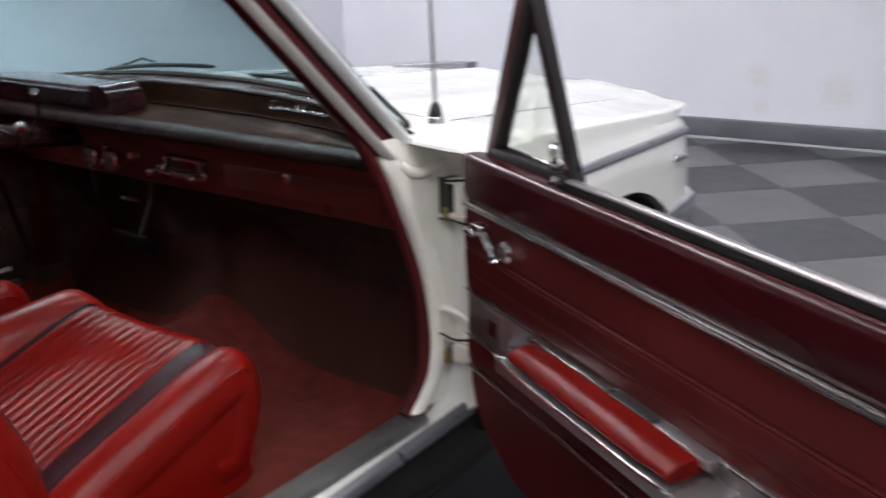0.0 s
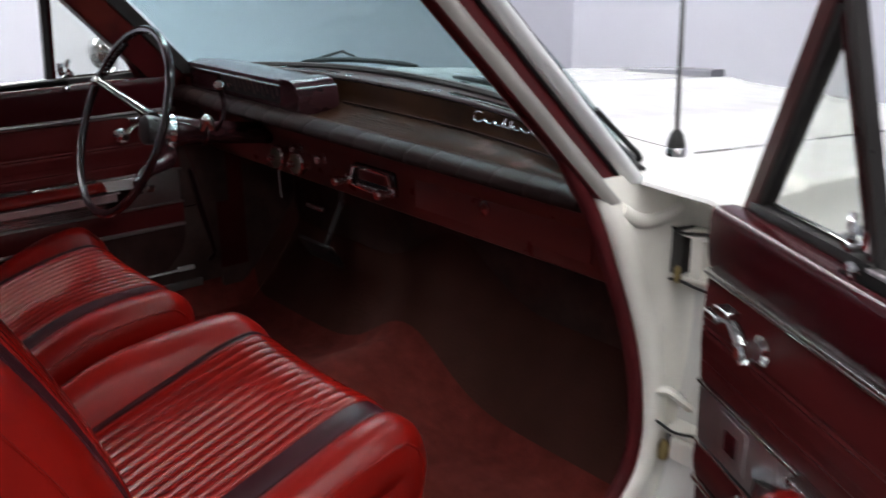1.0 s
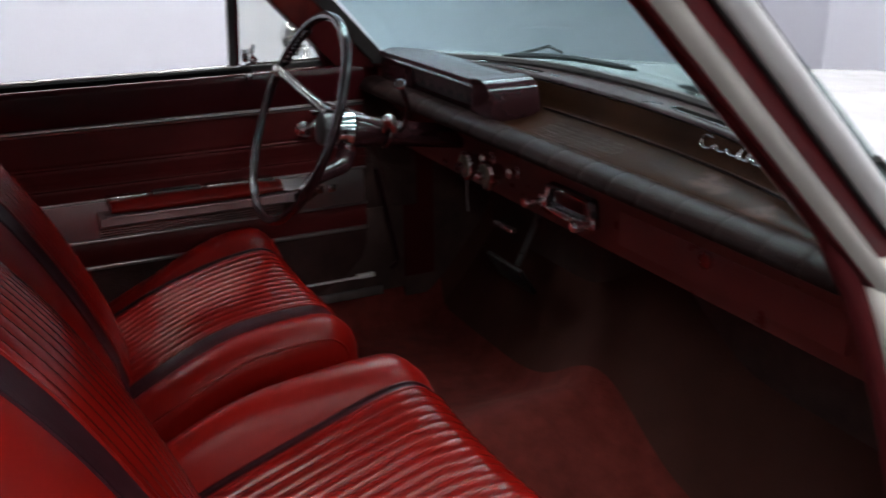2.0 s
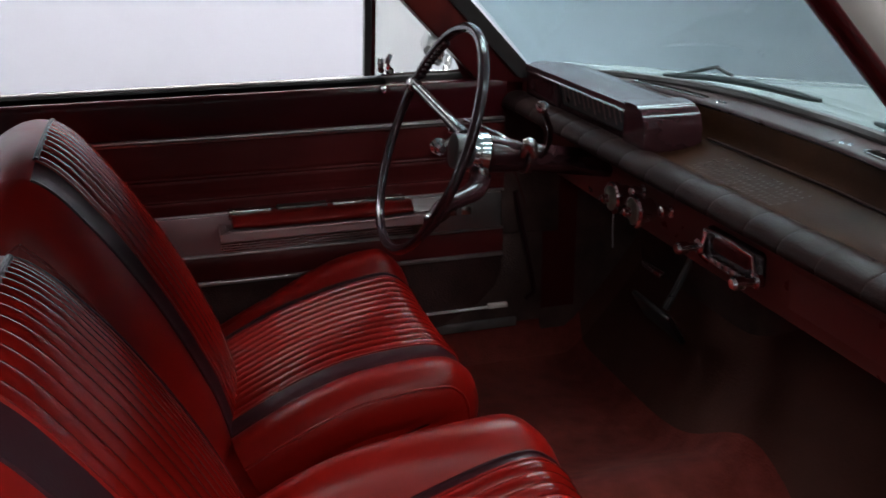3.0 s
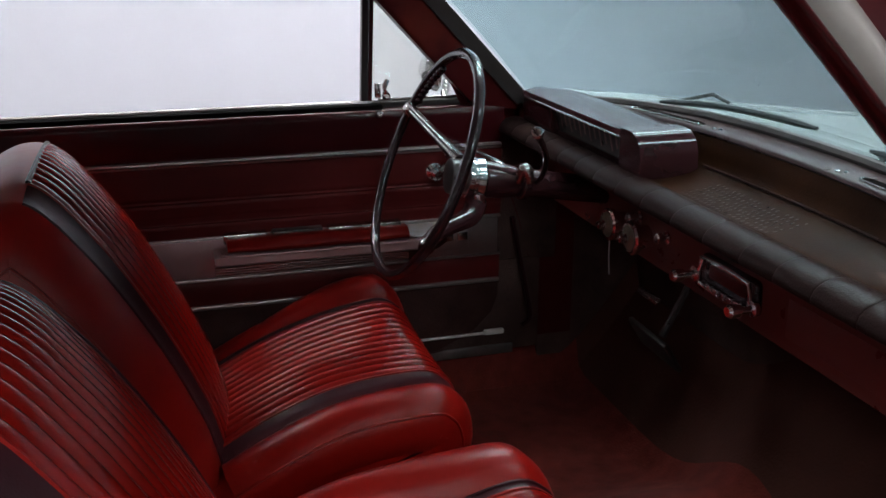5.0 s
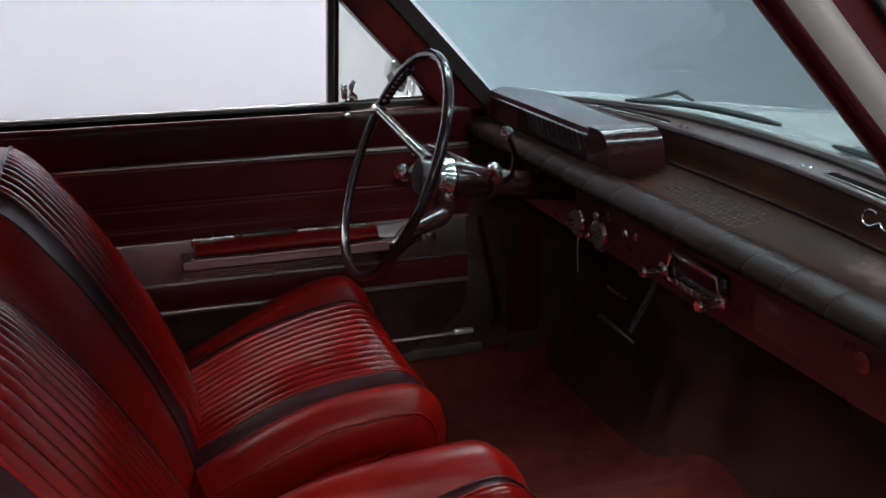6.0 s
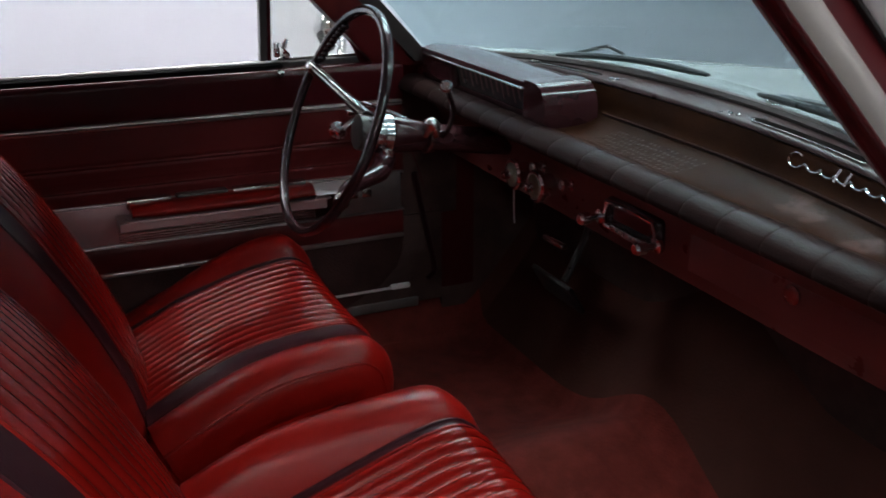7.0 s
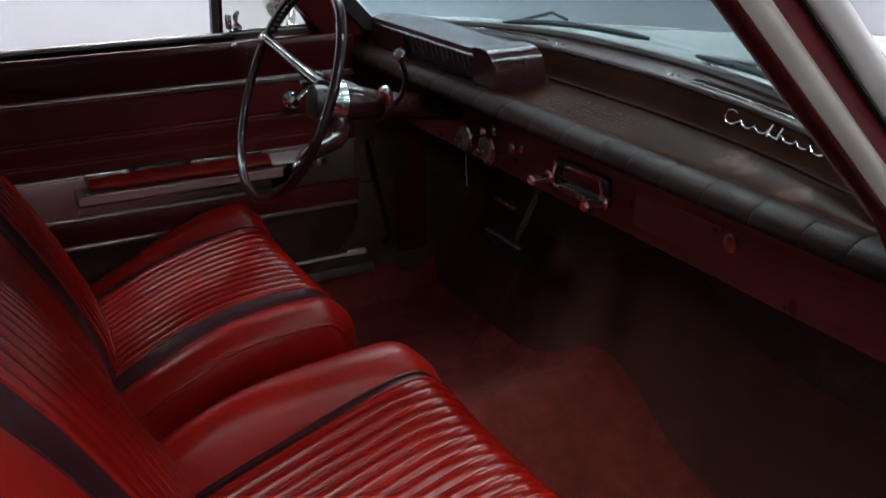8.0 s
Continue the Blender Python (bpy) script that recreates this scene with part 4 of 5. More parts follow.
def upholstery(seat, prof, cx, hw, r, top, narrow, pleats, crown, band=None, humps=((0, 0, 1, 0), (0, 0, 1, 0)), ridge=0.0, tilt=0.0):
    t_in, t_out = (BACK_IN, BACK_OUT) if band else (SEAT_IN, SEAT_OUT)
    i0, i1 = top
    lo, hi = -t_out[-1], t_out[1]
    li, ri = -t_in[-1], t_in[1]
    i_end = band or i1
    phi0 = 0.2 if band else -0.3

    def crest(t):
        return ridge * (0.55 - t * t)

    def smooth(t):
        return crest(t) + 0.006

    def stripe(t):
        s = 1 if t > 0 else -1
        return crest(t) + 0.006 - 0.003 * math.sin(math.pi * (abs(t) - t_in[s]) / (t_out[s] - t_in[s]))

    def pleat(t):
        f = (t - li) / (ri - li)
        return crest(t) + 0.003 + crown * 4 * f * (1 - f) + (0.0042 if band else 0.0078) * abs(math.sin(math.pi * f * pleats)) ** 0.75

    def roll(s, phi, i):
        """A point on the padded roll along one side, phi round its section."""
        pt, nn = prof[i % len(prof)]
        w = hw * narrow(pt)
        rad = w * (1.03 - t_out[s]) / (1 - math.sin(phi0))
        lat = w * t_out[s] + rad * (math.sin(phi) - math.sin(phi0))
        t = s * min(1.0, lat / w)
        y0, h0, y1, h1 = humps[0 if s < 0 else 1]
        f = min(1.0, max(0.0, (pt.y - y0) / (y1 - y0)))
        h = h0 + (h1 - h0) * f * f * (3 - 2 * f)
        bump = math.sin(math.pi * min(1.0, max(0.0, (phi - phi0) / 1.75))) ** 0.6
        q = pt + nn * (crest(s * t_out[s]) + 0.006 + rad * (math.cos(phi) - math.cos(phi0)))
        return Vector((cx + s * lat, q.y, q.z + h * bump * max(0.0, nn.z) - sag(t, pt.y, tilt) - shoulder(pt.z, t)))
    if band:
        part("top_band", sheet(prof, cx, hw, lo, hi, 14, smooth, r, band, i1, narrow), RED_VINYL, seat, "plain red vinyl top band", sharp=60)
        for i, t0, t1, rad, mt, nm in ((band, li, ri, 0.004, DARK_STRIPE, "piping"), (i1 - 3, -0.8, 0.8, 0.007, CHROME, "back_moulding")):
            pts = []
            for k in range(15):
                t = t0 + (t1 - t0) * k / 14
                pt, nn = prof[i]
                q = pt + nn * (smooth(t) + (0.001 if nm == "piping" else 0.005))
                pts.append((cx + hw * narrow(pt) * t, q.y, q.z - shoulder(pt.z, t)))
            part(nm, tube(bm_new(), pts, rad, 8), mt, seat, "chrome moulding across the seat back" if mt is CHROME else "")
    for s in (1, -1):
        rows = [[roll(s, phi0 + (2.15 - phi0) * k / 18, i) for k in range(19)] for i in range(i0, i1 + 1)]
        part("bolster", loft(bm_new(), rows, closed=False), RED_VINYL, seat, "bright red vinyl bolster", sharp=60)
        a, b = sorted((s * t_in[s], s * t_out[s]))
        part("stripe", sheet(prof, cx, hw, a, b, 6, stripe, r, i0, i_end, narrow, tilt), DARK_STRIPE, seat, "dark maroon vinyl stripe", sharp=60)
        for tt, rad, mt in ((t_out[s], 0.0030, DARK_STRIPE), (t_in[s], 0.0028, RED_VINYL)):
            pts = []
            for i in range(i0, i_end + 1):
                pt, nn = prof[i % len(prof)]
                t = s * tt
                q = pt + nn * (crest(t) + 0.0055 - edge_in(t, r))
                pts.append((cx + hw * narrow(pt) * t, q.y, q.z - shoulder(pt.z, t) - sag(t, pt.y, tilt)))
            part("piping", tube(bm_new(), pts, rad, 6), mt, seat)
        part("seam", tube(bm_new(), [roll(s, 1.05, i) for i in range(i0, i1 + 1)], 0.0022, 6), RED_VINYL, seat)
    part("pleated_insert", sheet(prof, cx, hw, li, ri, pleats * 8, pleat, r, i0, i_end, narrow, tilt), RED_PLEAT, seat, "red vinyl insert with lengthwise pleats", sharp=70)


def bucket_seat(cx, hw, label, cushion, humps, dish, forward=0.0, tilt=0.0):
    back = [(Vector((0, p.y + forward, p.z)), q) for p, q in BACKREST]
    flat = lambda p: 1.0
    taper = lambda p: 1.0 - 0.10 * max(0.0, (p.z - 0.55) / 0.38) ** 2
    r = 0.062

    def core(prof, narrow, ins):
        bm = bm_new()
        rings = []
        for t in (-1, -0.985, -0.95, -0.88, -0.78, -0.6, 0, 0.6, 0.78, 0.88, 0.95, 0.985, 1):
            deep = ins + edge_in(t, r) + (0.026 if abs(t) <= 0.6 else 0.0) + (0.042 * max(0.0, t * t - 0.55) if prof is back else 0.0)
            wide = 0.955 if prof is back else 1.012
            ring = []
            for pt, nn in prof:
                q = pt - nn * (deep if prof is back else deep * min(1.0, max(0.0, nn.z + 0.9)))
                ring.append(Vector((cx + hw * wide * narrow(pt) * t, q.y, q.z - shoulder(pt.z, t))))
            rings.append(ring)
        return loft(bm, rings)
    seat = part("bucket_seat", core(cushion, flat, 0.002), RED_VINYL, car, label, sharp=60)
    part("backrest", core(back, taper, 0.002), RED_VINYL, seat, "red vinyl backrest shell", sharp=60)
    upholstery(seat, cushion, cx, hw, r, (11, 64), flat, 13, dish, None, humps, 0.0, tilt)
    upholstery(seat, back, cx, hw, r, (0, 77), taper, 13, 0.004, 57, ridge=0.042)
    bm = rbox(bm_new(), (cx - hw + 0.05, 1.06, 0.285), (cx + hw - 0.05, 1.40, 0.362), 0.01)
    part("seat_base", bm, BLACK, seat, "black seat frame")
    return seat


bucket_seat(-0.395, 0.284, "red vinyl driver's bucket seat with dark stripes", CUSHION_DRIVER, ((1.08, 0.0, 1.36, 0.036), (1.1, 0.008, 1.4, 0.010)), -0.004, 0.0, 0.018)
bucket_seat(0.310, 0.284, "red vinyl passenger bucket seat with dark stripes", CUSHION_GUEST, ((1.16, 0.082, 1.50, 0.020), (1.1, 0.004, 1.4, 0.006)), -0.006, 0.016)

bm = bm_new()
rbox(bm, (-0.698, 1.30, 0.438), (-0.690, 1.69, 0.443), 0.002)
rbox(bm, (-0.699, 1.662, 0.437), (-0.686, 1.708, 0.449), 0.004)
part("sill_trim", bm, BRIGHT, car, "bright metal strip along the foot of the closed door")

bm = tube(bm_new(), spline([(-0.699, 1.725, 0.70), (-0.699, 1.742, 0.62), (-0.699, 1.758, 0.55), (-0.699, 1.770, 0.49), (-0.700, 1.772, 0.462), (-0.702, 1.755, 0.446)], 5), 0.006, 8)
part("door_seal", bm, DARK_STRIPE, car, "worn weatherstrip round the closed door's foot")

# ---- dashboard ----
bm = bm_new()
face = [(1.90, 0.955), (1.86, 0.900), (1.745, 0.889), (1.762, 0.86), (1.785, 0.83), (1.790, 0.765), (1.797, 0.747), (1.808, 0.741), (1.84, 0.745), (1.90, 0.80)]
prism(bm, face, -0.700, 0.690, "x", 36)
for v in bm.verts:
    if v.co.z > 0.875:
        v.co.y = min(v.co.y, base_curve(v.co.x)[0] - 0.035)
soften(bm, 0.004, 2, 35)
dash = part("dashboard", bm, DASH_PAINT, car, "dark red painted metal dashboard")

# faded tray, upright panel and flat top, bowed towards the glass
def panel_in(x):
    return min(0.085, 0.115 * (abs(x) / 0.72) ** 2.6)


def cap_z(x):
    return 0.981 - 0.02 * (x / 0.72) ** 2


bm = bm_new()
tray = [(p.y, p.z) for p in spline([(0, 1.722, 0.914), (0, 1.75, 0.9115), (0, 1.79, 0.914), (0, 1.818, 0.920), (0, 1.834, 0.929), (0, 1.841, 0.940), (0, 1.845, 0.956), (0, 1.849, 0.970), (0, 1.852, 0.977)], 4)]
tray += [(1.866, 0.977), (1.866, 0.95), (1.84, 0.905), (1.73, 0.895)]
prism(bm, tray, -0.69, 0.675, "x", 40)
for v in bm.verts:
    v.co.y -= panel_in(v.co.x) * min(1.0, max(0.0, (v.co.y - 1.75) / 0.08))
    v.co.z -= 0.02 * (v.co.x / 0.72) ** 2 * min(1.0, max(0.0, (v.co.z - 0.93) / 0.045))
part("dash_tray", bm, DASH_TRAY, dash, "sun-faded brown vinyl dash tray")
bm = bm_new()
tube(bm, [(x, 1.8335 - panel_in(x), 0.9305) for x in np.linspace(-0.135, 0.66, 24)], 0.0022, 8)
part("tray_bead", bm, DASH_PAD, dash, "raised seam along the tray")
bm = bm_new()
rings = []
for x in np.linspace(-0.69, 0.675, 41):
    x = float(x)
    yb, zb = base_curve(x)
    y0, z0, y1, z1 = 1.848 - panel_in(x), cap_z(x), yb - 0.012, min(zb, cap_z(x) + 0.004)
    rings.append([Vector((x, y, z)) for y, z in ((y0 + 0.003, z0 - 0.008), (y0, z0 - 0.005), (y0 + 0.001, z0 - 0.001), (y0 + 0.005, z0 + 0.001), (0.5 * (y0 + y1), 0.5 * (z0 + z1) + 0.002), (y1, z1), (y1, z1 - 0.012))])
loft(bm, rings)
part("dash_top", bm, DASH_CAP, dash, "glossy mauve-brown flat dash top along the glass", sharp=50)

# padded lip in stitched sections
xs = [-0.70, -0.62, -0.54, -0.46, -0.385, -0.31, -0.235, -0.155, -0.07, 0.02, 0.105, 0.19, 0.26, 0.33, 0.405, 0.485, 0.56, 0.62, 0.672]
lip = [(p.y, p.z) for p in spline([(0, 1.700, 0.884), (0, 1.691, 0.889), (0, 1.690, 0.897), (0, 1.697, 0.908), (0, 1.712, 0.9155), (0, 1.730, 0.917), (0, 1.745, 0.912)], 3)] + [(1.745, 0.890)]
cy, cz = 1.722, 0.900
for a, b in zip(xs, xs[1:]):
    bm = bm_new()
    rings = []
    for f, g in ((0, 0.955), (0.012, 0.978), (0.05, 0.994), (0.25, 1.0), (0.75, 1.0), (0.95, 0.994), (0.988, 0.978), (1, 0.955)):
        rings.append([Vector((a + (b - a) * f, cy + (y - cy) * g, cz + (z - cz) * g)) for y, z in lip])
    loft(bm, rings)
    part("lip_pad", bm, DASH_PAD, dash, "faded padded dash lip section")

# speaker grille slots in the tray
def tray_z(y):
    return 0.9115 + 0.0105 * max(0.0, (y - 1.75) / 0.078) ** 1.9


verts, faces = [], []
for r in range(7):
    for c in range(21):
        if c % 4 == 3 and r % 2:
            continue
        x, y = -0.062 + 0.0105 * c + 0.003 * (r % 2), 1.752 + 0.0115 * r
        k = len(verts)
        for px, py in ((x, y), (x + 0.0018, y), (x + 0.0018, y + 0.0056), (x, y + 0.0056)):
            verts += [(px, py, tray_z(py) - 0.002), (px, py, tray_z(py) + 0.0006)]
        faces += [(k + 1, k + 3, k + 5, k + 7)] + [(k + 2 * i, k + (2 * i + 2) % 8, k + (2 * i + 3) % 8, k + 2 * i + 1) for i in range(4)]
slots = bm_new()
tmp = bpy.data.meshes.new("slots")
tmp.from_pydata(verts, [], faces)
slots.from_mesh(tmp)
bpy.data.meshes.remove(tmp)
part("speaker_grille", slots, BLACK, dash, "rows of small dark speaker slots in the dash top", kind="stuff")

# defroster slots, clips and the seal at the glass
bm = bm_new()
tube(bm, [(x, base_curve(x)[0] - 0.014, base_curve(x)[1] + 0.003) for x in np.linspace(-0.69, 0.69, 31)], 0.009, 8)
part("dash_top_moulding", bm, RUBBER, dash, "black moulding along the windshield foot")
for x0, x1 in ((-0.40, -0.195), (0.184, 0.405)):
    bm = bm_new()
    rings = []
    for q in np.linspace(0, 1, 15):
        x = x0 + (x1 - x0) * float(q)
        w = 0.0085 * math.sqrt(max(0.05, 1 - (2 * q - 1) ** 8))
        y, z = 1.868 - panel_in(x), cap_z(x) + 0.0026
        rings.append([Vector((x, y - w, z - 0.006)), Vector((x, y - w, z)), Vector((x, y + w, z + 0.0008)), Vector((x, y + w, z - 0.006))])
    loft(bm, rings)
    part("defroster_slot", bm, FELT, dash, "dark defroster slot")
    rim = [(x1, 1.860 - panel_in(x1), cap_z(x1) + 0.003)]
    rim += [(x, 1.8585 - panel_in(x), cap_z(x) + 0.003) for x in np.linspace(x1 - 0.004, x0 + 0.004, 12)]
    rim += [(x0 - 0.002, 1.863 - panel_in(x0), cap_z(x0) + 0.0032), (x0, 1.871 - panel_in(x0), cap_z(x0) + 0.0034), (x0 + 0.012, 1.877 - panel_in(x0), cap_z(x0) + 0.0036)]
    part("slot_rim", tube(bm_new(), rim, 0.0015, 6), DULL_CHROME, dash, "bright worn edge of the slot")
for x in (-0.152, 0.145):
    bm = bm_new()
    for d in (-0.006, 0.006):
        lathe(bm, (x + d, 1.861 + 0.3 * d, cap_z(x) + 0.001), (0, -0.2, 1), [(0, 0.0042), (0.002, 0.0038), (0.0035, 0.002)], 10)
    part("clip", bm, CHROME, dash, "small metal clip")

# chrome script, drawn as a plain flourish: its start and end
SCRIPT = (0.298, 0.959, 0.489, 0.960)


def on_panel(x, z):
    return (x, 1.8395 + 0.30 * (z - 0.94) - panel_in(x), z - 0.02 * (x / 0.72) ** 2 * min(1.0, (z - 0.93) / 0.045))


bm = bm_new()
pts = []
for a in np.linspace(0.9, 5.6, 14):
    pts.append((SCRIPT[0] + 0.0135 * math.cos(a), SCRIPT[1] + 0.0095 * math.sin(a)))
for k in range(90):
    f = k / 89
    a = 1.2 + f * 40
    pts.append((SCRIPT[0] + 0.018 + (SCRIPT[2] - SCRIPT[0] - 0.018) * f + 0.0036 * math.cos(a), SCRIPT[1] - 0.004 + (SCRIPT[3] - SCRIPT[1] + 0.004) * f + 0.0034 * math.sin(a)))
tube(bm, [on_panel(x, z) for x, z in pts], 0.0014, 6)
for q in (0.40, 0.50):
    x, z = SCRIPT[0] + (SCRIPT[2] - SCRIPT[0]) * q, SCRIPT[1] - 0.004 + (SCRIPT[3] - SCRIPT[1] + 0.004) * q
    tube(bm, [on_panel(x - 0.002, z - 0.005), on_panel(x, z + 0.004), on_panel(x + 0.003, z + 0.013)], 0.0014, 6)
part("script_emblem", bm, CHROME, dash, "chrome script emblem on the dash")

# instrument cluster: a hood with a plain rounded end at one side and a rolled end at the other
bm = bm_new()
hood_top = [(1.727, 0.963), (1.7255, 0.970), (1.729, 0.976), (1.738, 0.979), (1.79, 0.982), (1.816, 0.981), (1.826, 0.975), (1.828, 0.962)]
rings = []
for k in range(25):
    x = -0.655 + 0.440 * k / 24
    cut = 0.055 * max(0.0, (-0.56 - x) / 0.095) ** 2
    rings.append([Vector((x, y - cut * max(0.0, (y - 1.74) / 0.085), z)) for y, z in hood_top])
loft(bm, rings)
soften(bm, 0.002, 2, 50)
pod = part("gauge_pod", bm, CLUSTER, car, "glossy dark maroon instrument pod on the dash")
bm = bm_new()
arc = [(-0.184 + 0.040 * math.sin(q), 0.9415 + 0.040 * math.cos(q)) for q in np.linspace(0, math.pi / 2, 12)]
prism(bm, [(-0.2165, 0.905), (-0.2165, 0.9815)] + arc + [(-0.142, 0.915), (-0.150, 0.905)], 1.7265, 1.826, "y", 1)
soften(bm, 0.004, 3, 60)
part("pod_end", bm, CLUSTER, pod, "rolled end of the pod", sharp=50)
bm = rbox(bm_new(), (-0.664, 1.7275, 0.909), (-0.505, 1.790, 0.9785), 0.014, 5)
part("pod_end", bm, CLUSTER, pod, "plain end panel of the pod", sharp=60)
bm = prism(bm_new(), [(1.737, 0.925), (1.741, 0.911), (1.765, 0.911), (1.765, 0.919)], -0.505, -0.2165, "x")
part("pod_sill", bm, CLUSTER, pod)
bm = prism(bm_new(), [(1.735, 0.966), (1.748, 0.914), (1.82, 0.914), (1.82, 0.966)], -0.506, -0.216, "x")
part("gauge_face", bm, BLACK, pod, "black gauge face")
for k in range(13):
    x = -0.486 + 0.0212 * k
    z0 = 0.938 if k % 2 else 0.930
    bm = rbox(bm_new(), (x - 0.0024, 1.7295, z0), (x + 0.0024, 1.7420, 0.960))
    for v in bm.verts:
        base = 1.735 + (0.966 - v.co.z) * 13 / 52
        v.co.y = base - 0.0012 if v.co.y < 1.735 else base + 0.002
    part("gauge_mark", bm, MAUVE, pod)
bm = tube(bm_new(), [(-0.650, 1.7262, 0.9655), (-0.218, 1.7262, 0.9655)], 0.0022, 6)
part("hood_edge", bm, DULL_CHROME, pod)

# dash controls
def knob(x, y, z, r=0.010, ln=0.028, name="knob", mat_=CHROME, parent=None, label=""):
    bm = bm_new()
    lathe(bm, (x, y, z), (0, -1, 0), [(-0.006, r * 0.9), (0, r * 1.15), (0.003, r * 1.15), (0.004, r * 0.55), (ln * 0.5, r * 0.55), (ln * 0.55, r * 0.95), (ln * 0.9, r), (ln, r * 0.7)], 18)
    return part(name, bm, mat_, parent or car, label)


def dial(x, z):
    bm = bm_new()
    lathe(bm, (x, 1.79, z), (0, -1, 0), [(0, 0.020), (0.022, 0.021), (0.026, 0.028), (0.034, 0.029), (0.037, 0.026), (0.0375, 0.022)], 26)
    d = part("heater_dial", bm, CHROME, car, "round chrome-ringed heater dial")
    bm = bm_new()
    lathe(bm, (x, 1.754, z), (0, -1, 0), [(0, 0.0235), (0.003, 0.022), (0.006, 0.015), (0.007, 0.001)], 24)
    part("dial_lens", bm, DIAL_GLASS, d, "cloudy dial lens")
    knob(x, 1.750, z, 0.007, 0.016, "dial_knob", CHROME, d)


dial(-0.302, 0.794)
dial(-0.218, 0.794)
for x, z, ln in ((-0.415, 0.815, 0.030), (-0.455, 0.812, 0.026), (-0.535, 0.805, 0.030), (-0.245, 0.820, 0.026), (-0.15, 0.812, 0.022)):
    knob(x, 1.787, z, 0.0095, ln, "dash_knob", CHROME, car, "chrome dashboard knob")
knob(0.372, 1.789, 0.812, 0.013, 0.010, "glove_box_lock", DULL_CHROME, car, "round metal glove box lock")
bm = rbox(bm_new(), (0.17, 1.7848, 0.772), (0.62, 1.789, 0.826), 0.0015)
part("glove_box_door", bm, DASH_PAINT, car, "dark red glove box door")
bm = bm_new()
rbox(bm, (-0.030, 1.774, 0.776), (0.112, 1.792, 0.828), 0.008, 3)
radio = part("radio", bm, CLUSTER, car, "dark dashboard radio with chrome frame")
bm = tube(bm_new(), [(x, 1.772, z) for x, z in ((-0.022, 0.782), (-0.026, 0.80), (-0.022, 0.822), (0.04, 0.825), (0.100, 0.822), (0.105, 0.80), (0.100, 0.782), (0.04, 0.779))], 0.0036, 8, closed=True)
part("radio_frame", bm, CHROME, radio, "thin chrome frame")
bm = rbox(bm_new(), (0.004, 1.768, 0.799), (0.094, 1.7755, 0.820), 0.004)
part("radio_window", bm, DOOR_VINYL, radio, "dark red radio dial window")
for k in range(5):
    bm = rbox(bm_new(), (0.004 + 0.0182 * k, 1.762, 0.783), (0.0195 + 0.0182 * k, 1.776, 0.793), 0.003)
    part("push_button", bm, DULL_CHROME, radio)
for x in (-0.036, 0.114):
    knob(x, 1.772, 0.792, 0.0100, 0.040, "radio_knob", CHROME, radio, "chrome radio knob")
bm = rbox(bm_new(), (-0.240, 1.786, 0.686), (-0.174, 1.80, 0.696), 0.003)
part("ashtray_pull", bm, DULL_CHROME, car, "dull metal pull under the dash")
bm = tube(bm_new(), [(-0.318, 1.768, 0.775), (-0.318, 1.768, 0.73), (-0.317, 1.770, 0.695)], 0.0014, 6)
part("hanging_wire", bm, PALE_EDGE, car, "thin wire hanging below the dash")

# pedals
for x, w, h in ((-0.36, 0.15, 0.07),):
    bm = rbox(bm_new(), (-w / 2, -0.012, -h / 2), (w / 2, 0.0, h / 2), 0.006, 2, pose(x, 1.90, 0.53, 32, 0, 0))
    pd = part("pedal", bm, RUBBER, car, "black rubber pedal")
    bm = tube(bm_new(), [(x, 1.91, 0.54), (x, 1.96, 0.64), (x, 1.96, 0.76)], 0.008, 8)
    part("pedal_arm", bm, BLACK, pd)

# ---- steering ----
C = Vector((-0.388, 1.447, 0.903))
UP, SIDE = Vector((0, 0.385, 0.923)), Vector((1, 0, 0))
BACK = Vector((0, -0.923, 0.385))
bm = bm_new()
ring = []
for k in range(72):
    a = 2 * math.pi * k / 72
    ring.append(C + 0.197 * (math.sin(a) * SIDE + math.cos(a) * UP))
tube(bm, ring, 0.0088, 14, closed=True)
sw = part("steering_wheel", bm, WHEEL_RIM, car, "dark maroon two-spoke steering wheel rim")
for k in range(9):
    a = math.radians(-62 + 3.6 * k)
    c = C + 0.1885 * (math.sin(a) * SIDE + math.cos(a) * UP) + BACK * -0.004
    bm = bm_new()
    bmesh.ops.create_icosphere(bm, subdivisions=2, radius=0.0075)
    bmesh.ops.translate(bm, vec=c, verts=bm.verts)
    part("grip_ridge", bm, WHEEL_RIM, sw)
AXIS = Vector((0, 0.9875, -0.158))
HUB = Vector((-0.388, 1.491, 0.879))


def rim_at(deg):
    q = math.radians(deg)
    return C + 0.194 * (math.sin(q) * SIDE + math.cos(q) * UP)


def spoke(points, widths, thick, mat_, label):
    pts = spline(points, 5)
    ws = np.interp(np.linspace(0, 1, len(pts)), np.linspace(0, 1, len(widths)), widths)
    part("spoke", tube(bm_new(), pts, [float(w) for w in ws], 12, flat=thick), mat_, sw, label)
    return pts


